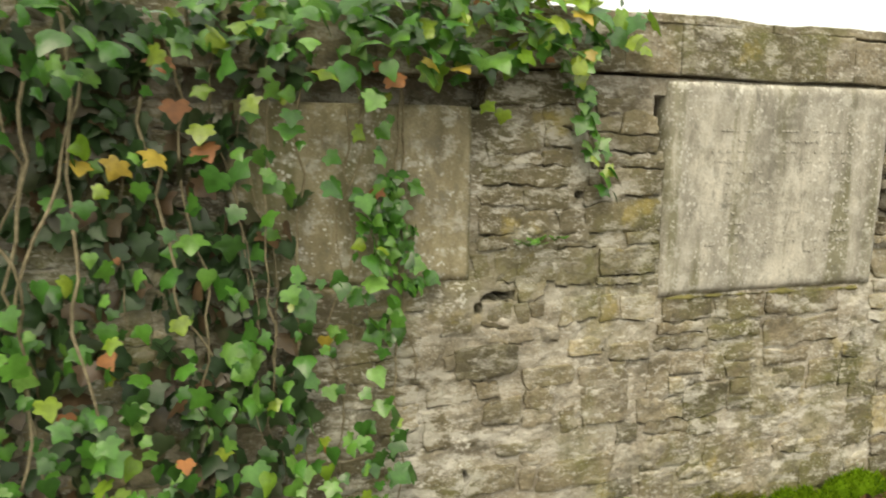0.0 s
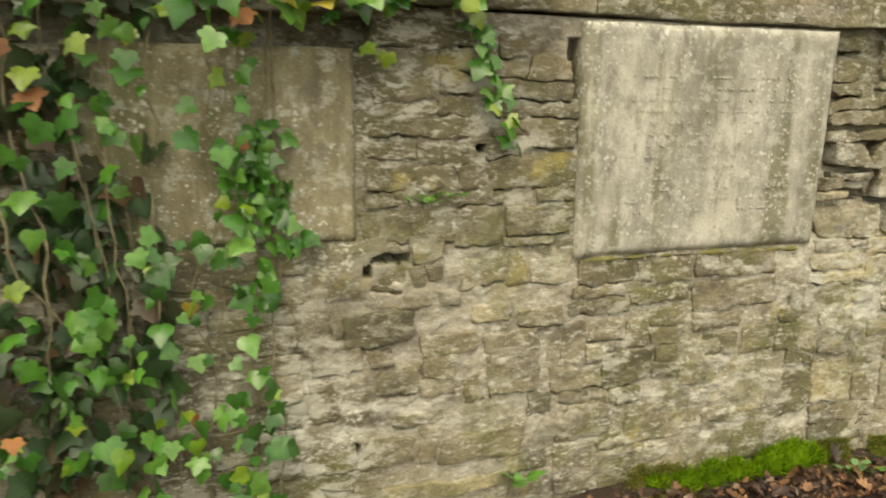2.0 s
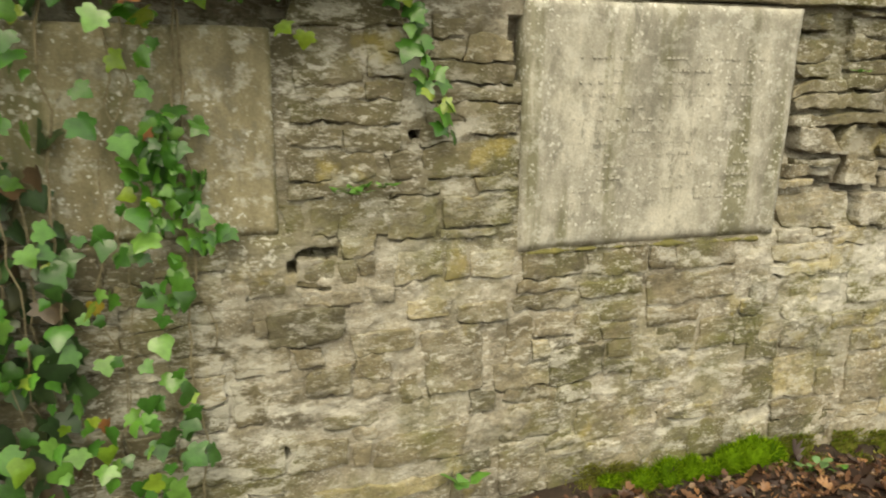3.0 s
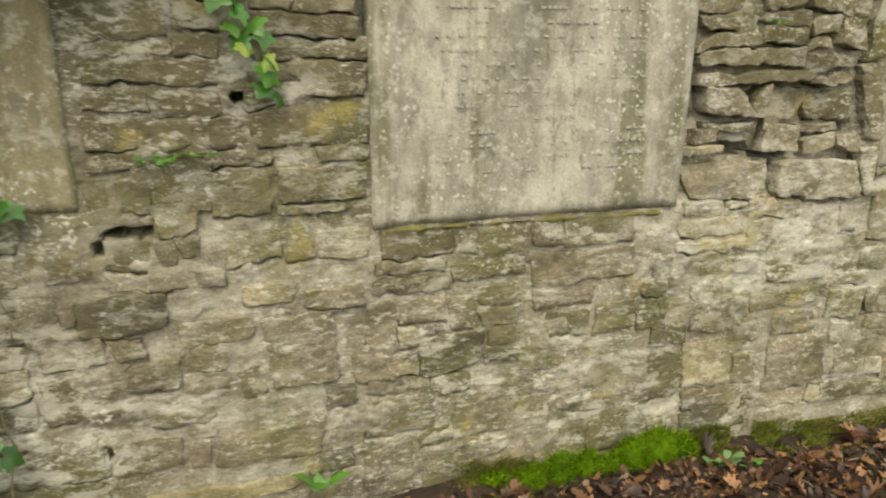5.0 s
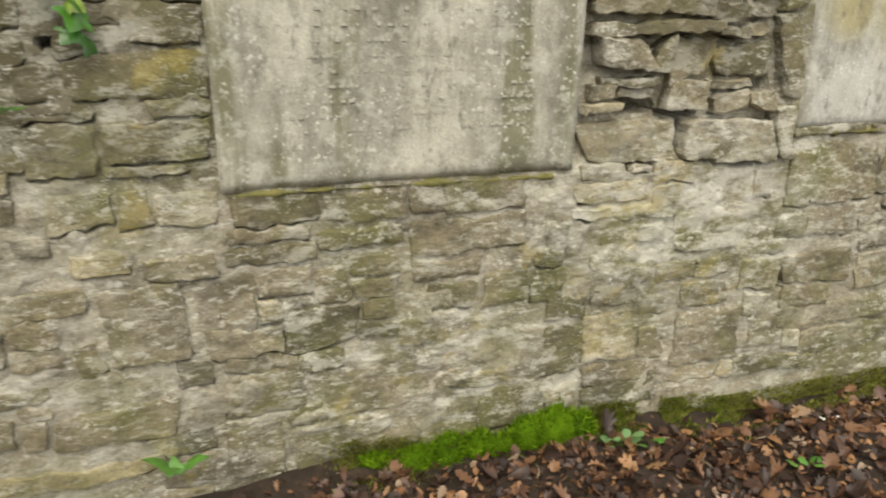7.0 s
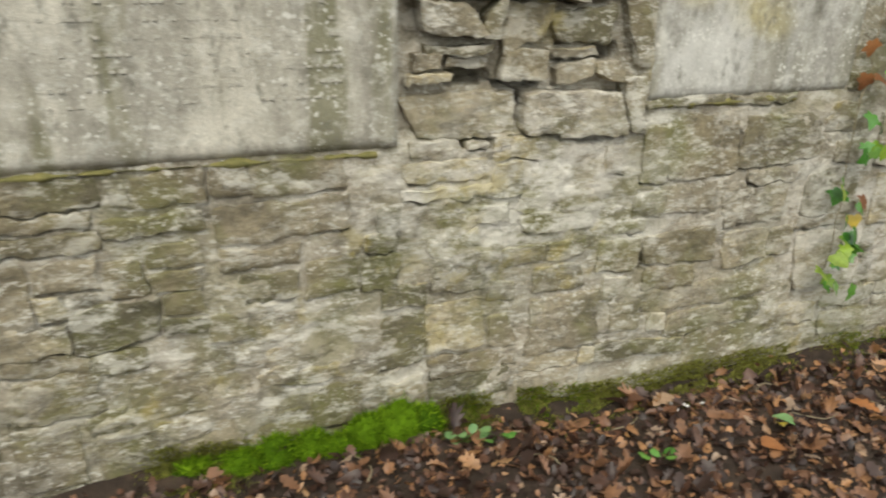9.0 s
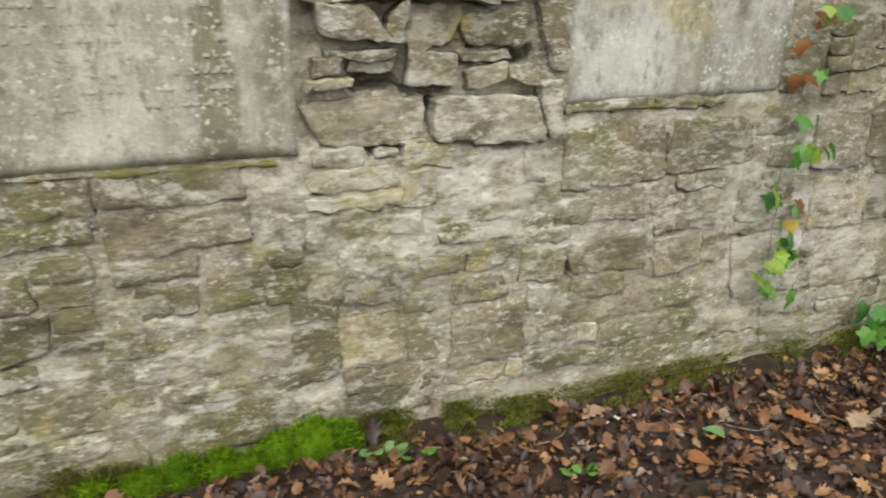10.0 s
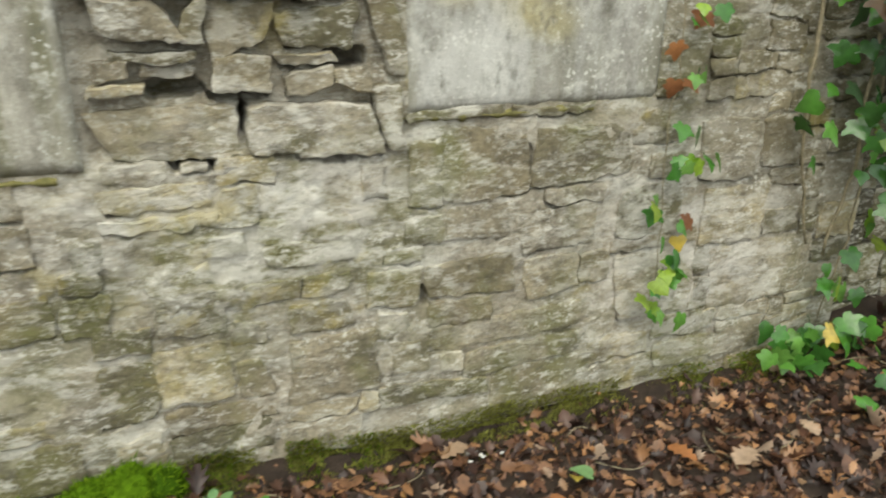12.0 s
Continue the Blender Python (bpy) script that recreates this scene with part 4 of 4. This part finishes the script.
def moss_carpet(name, label, spans, material, seed, count):
    """Low moss along the foot of the wall."""
    rng = random.Random(seed)
    verts, faces = [], []
    for k in range(count):
        a, b = rng.choice(spans)
        x = rng.uniform(a, b) + rng.gauss(0, 0.03)
        d = abs(rng.gauss(0, 0.06))
        if bumpy(x, d * 3, 0, 7, 3.1) < -0.06:
            continue
        y = face_y(x) - 0.005 - d
        up = rng.random() < 0.4
        z = ground_z(x, y) + (rng.uniform(0, 0.065) if up else 0)
        if up:
            y = face_y(x) - 0.012
        blades(verts, faces, Vector((x, y, z - 0.004)), Vector((0, -0.7, 0.7)) if up else Vector((0, -0.3, 0.95)), rng.uniform(0.008, 0.020), rng)
    return tagged(part(name, mesh_of(name, verts, faces), material), label, "moss", kind="stuff")


def ledge_moss(x0, x1, z, z_right, thick, seed):
    """A lip of moss on the ledge under a slab."""
    n = int((x1 - x0) / 0.012)
    verts, faces = [], []
    for i in range(n + 1):
        x = x0 + (x1 - x0) * i / n
        zz = z + (z_right - z) * i / n + 0.004 * bumpy(x, 0, 0, 17, seed)
        t = thick * max(0.0, 0.35 + 1.6 * bumpy(x, 0, 0, 9, seed + 2.0) + 0.9 * bumpy(x, 0, 0, 31, seed))
        y = face_y(x)
        verts += [(x, y + 0.03, zz + t * 0.7), (x, y + 0.004, zz + t * 0.6), (x, y - 0.002 - 0.25 * t + 0.004 * bumpy(x, 0, 0, 40, seed), zz), (x, y + 0.003, zz - t * 0.6), (x, y + 0.03, zz - t * 0.8)]
    for i in range(n):
        for k in range(4):
            faces.append((i * 5 + k, i * 5 + k + 1, (i + 1) * 5 + k + 1, (i + 1) * 5 + k))
    ob = part("ledge_moss", mesh_of("ledge_moss", verts, faces), LEDGE)
    return tagged(ob, "yellowish green moss along the ledge under a slab", "moss", "moss on the ledges", "stuff")


# ---- litter ----
def build_litter():
    rng = random.Random(17)
    shapes = [fan(OAK_OUTLINE, f, d) for f, d in ((0.35, 0.2), (-0.3, -0.25), (0.6, 0.5), (-0.1, 0.35), (0.15, -0.4))] + [fan(RAGGED_OUTLINE, f, d) for f, d in ((0.5, 0.3), (-0.5, 0.6), (0.8, -0.5))] + [fan(PLAIN_OUTLINE, f, d) for f, d in ((0.4, 0.5),)]
    verts, faces = [], []
    for k in range(19500):
        if k < 14500:
            x, y = rng.uniform(1.6, 6.0) + rng.gauss(0, 0.15), 2.12 - 1.35 * rng.random() ** 1.15 - abs(rng.gauss(0, 0.06))
        else:
            x, y = rng.gauss(2.5, 3.2), 2.1 - abs(rng.gauss(0, 1.5))
            if 1.7 < x < 6.0 and y > 1.4:
                continue
        if y > face_y(x) - 0.02:
            continue
        d = face_y(x) - y
        if d < 0.10 and rng.random() < 0.75:
            continue
        v, f = rng.choice(shapes)
        size = rng.choice((0.014, 0.018, 0.022, 0.028, 0.034, 0.042, 0.055))
        m = lying((x, y, ground_z(x, y) + rng.uniform(0.001, 0.018)), size, rng, 0.3) @ Matrix.Diagonal((rng.uniform(0.6, 1.5), rng.uniform(0.7, 1.2), rng.uniform(0.4, 2.2), 1))
        n = len(verts)
        verts += [m @ Vector(p) for p in v]
        faces += [tuple(i + n for i in q) for q in f]
    tagged(part("leaf_litter", mesh_of("leaf_litter", verts, faces), LITTER), "wet brown and orange fallen leaves over the soil", "fallen leaves", kind="stuff")
    for k in range(26):
        x, y = rng.uniform(2.4, 5.4), rng.uniform(1.2, 1.98)
        z, a, n = ground_z(x, y) + 0.022, rng.uniform(0, 6.28), rng.uniform(0.06, 0.20)
        points = [(x + math.cos(a + 0.15 * i) * n * i / 6, y + math.sin(a + 0.15 * i) * n * i / 6, z + 0.006 * math.sin(i)) for i in range(7)]
        ob = part("twig", tube(points, [0.0022 * (1 - 0.08 * i) for i in range(7)], 5), BARK)
        tagged(ob, "thin brown twig lying on fallen leaves", "twig", "twigs in the litter")


def fallen_leaf(x, y, size, material, outline, label, seed, turn=0.0):
    rng = random.Random(seed)
    v, f = fan(outline, 0.25, 0.25)
    mesh = mesh_of("fallen_leaf", v, f)
    ob = part("fallen_leaf", mesh, material)
    ob.matrix_world = Matrix.Translation((x, y, ground_z(x, y) + 0.035)) @ Matrix.Rotation(turn, 4, "Z") @ Matrix.Rotation(rng.gauss(0.25, 0.15), 4, "X") @ Matrix.Scale(size, 4)
    return tagged(ob, label, "leaf", "single leaves on the litter")


def weed(name, place, count, size, material, outline, label, seed, up=0.5, reach=0.04):
    """A small weed: a tuft of thin stalks, each with its leaf."""
    rng = random.Random(seed)
    ob = thing(name, place, label, "weed")
    mesh = leaf_mesh("leaf", outline, -0.1, 0.25, material)
    for k in range(count):
        a = 6.28 * k / count + rng.uniform(-0.4, 0.4)
        r = reach * rng.uniform(0.4, 1.1)
        tip = Vector((math.cos(a) * r, -abs(math.sin(a)) * r * 0.8, up * reach * rng.uniform(0.3, 1.4)))
        part("stalk", tube([(0, 0, 0), tuple(tip * 0.6 + Vector((0, 0, 0.006))), tuple(tip)], [0.0012, 0.001, 0.0008], 4), FRESH, ob)
        leaf = part("leaf", mesh, None, ob, smooth=False)
        leaf.matrix_local = Matrix.Translation(tip) @ Matrix.Rotation(a - 1.57, 4, "Z") @ Matrix.Rotation(0.55 + rng.gauss(0, 0.25), 4, "X") @ Matrix.Scale(size * rng.uniform(0.75, 1.2), 4)
    return ob


build_ground()
slab_thing(SLABS[0], 0.004, 0.02, SLAB_DARK, "dark damp memorial slab half covered by ivy", 0.0)
pale_slab = slab_thing(SLABS[1], 0.012, 0.03, SLAB, "large pale grey memorial slab spotted with white lichen, lettering worn away", 0.05)
slab_thing(SLABS[2], 0.006, 0.01, SLAB_PALE, "pale grey memorial slab streaked with white and yellow", 0.03)
lettering(pale_slab, SLABS[1], 13, 12)
LEDGE = plain_material("ledge_moss", (0.11, 0.11, 0.04), (0.25, 0.22, 0.08), 45, 0.9, 0.8)
build_left_ivy()
build_right_ivy()
for k, (x, out, wide, high) in enumerate(((1.98, 0.03, 0.05, 0.04), (2.10, 0.045, 0.065, 0.055), (2.20, 0.05, 0.055, 0.09), (2.30, 0.05, 0.055, 0.085), (2.385, 0.06, 0.06, 0.06), (2.46, 0.05, 0.07, 0.10), (2.55, 0.05, 0.085, 0.115), (2.63, 0.055, 0.06, 0.09))):
    moss_cushion(x, out, wide, high, 31 + k)
moss_carpet("moss_carpet", "dull green moss creeping along the foot of the wall", ((1.9, 2.1), (2.65, 3.9), (2.7, 3.6), (3.6, 4.95)), MOSS_DARK, 2, 42000)
moss_carpet("moss_patches", "bright moss patches at the foot of the wall", ((2.95, 3.05), (3.13, 3.2), (2.75, 2.8), (4.3, 4.8), (4.3, 4.8)), MOSS, 6, 3500)
ledge_moss(1.63, 2.52, 0.874, 0.866, 0.018, 1.0)
ledge_moss(3.30, 3.86, 0.956, 0.954, 0.026, 5.0)
build_litter()
fallen_leaf(3.70, 1.735, 0.06, MINT, PLAIN_OUTLINE, "pale green leaf lying on brown litter", 1, 1.0)
fallen_leaf(3.66, 1.75, 0.045, IVY["yellow"], PLAIN_OUTLINE, "small yellow leaf lying on brown litter", 2, 2.6)
fallen_leaf(4.21, 1.68, 0.11, PALE_LEAF, OAK_OUTLINE, "large pale pinkish oak leaf lying face down", 3, 1.9)
fallen_leaf(4.02, 1.70, 0.09, IVY["rust"], OAK_OUTLINE, "orange oak leaf lying on the litter", 4, 0.4)
fallen_leaf(3.55, 1.70, 0.07, IVY["rust"], PLAIN_OUTLINE, "orange leaf lying on the litter", 5, 4.0)
fallen_leaf(3.35, 1.95, 0.09, PALE_LEAF, OAK_OUTLINE, "tan oak leaf curled on the litter", 6, 5.0)
fallen_leaf(4.45, 1.75, 0.08, PALE_LEAF, OAK_OUTLINE, "tan oak leaf curled on the litter", 7, 3.0)
weed("weed", (1.44, face_y(1.44) - 0.02, 0.14), 4, 0.065, FRESH, HEART_OUTLINE, "bright green seedling rooted low in the wall", 1, 0.8, 0.03)
weed("weed", (2.72, 1.99, ground_z(2.72, 1.99)), 8, 0.032, MINT, TREFOIL_OUTLINE, "pale green trefoil weed beside the moss", 2, 0.9, 0.05)
weed("weed", (2.83, 1.98, ground_z(2.83, 1.98)), 5, 0.03, FRESH, TREFOIL_OUTLINE, "small pale green weed beside the moss", 3, 0.7, 0.04)
weed("weed", (3.24, 1.77, ground_z(3.24, 1.77)), 4, 0.04, FRESH, TREFOIL_OUTLINE, "small green weed among fallen leaves", 4, 0.6, 0.035)
weed("small_fern", (1.11, face_y(1.11) - 0.012, 1.085), 16, 0.022, FRESH, PLAIN_OUTLINE, "small green fern growing from a joint", 5, 0.4, 0.045)
weed("small_fern", (1.20, face_y(1.20) - 0.012, 1.10), 8, 0.018, FRESH, PLAIN_OUTLINE, "small green fern growing from a joint", 6, 0.3, 0.035)
weed("weed", (2.83, face_y(2.83) - 0.03, 1.42), 6, 0.02, FRESH, PLAIN_OUTLINE, "tiny green weed in an open joint", 8, 0.3, 0.03)
rng = random.Random(40)
for k in range(7):
    bm = bmesh.new()
    x, y = rng.uniform(3.35, 3.55), rng.uniform(1.90, 1.99)
    bmesh.ops.create_icosphere(bm, subdivisions=1, radius=0.008)
    for v in bm.verts:
        v.co *= rng.uniform(0.6, 1.2)
        v.co.z *= 0.6
    ob = part("stone_chip", bm, CHIP, smooth=False)
    ob.location = (x, y, ground_z(x, y) + 0.012)
    tagged(ob, "small white stone chip on the soil", "stone chip", "white chips")
build_wall()
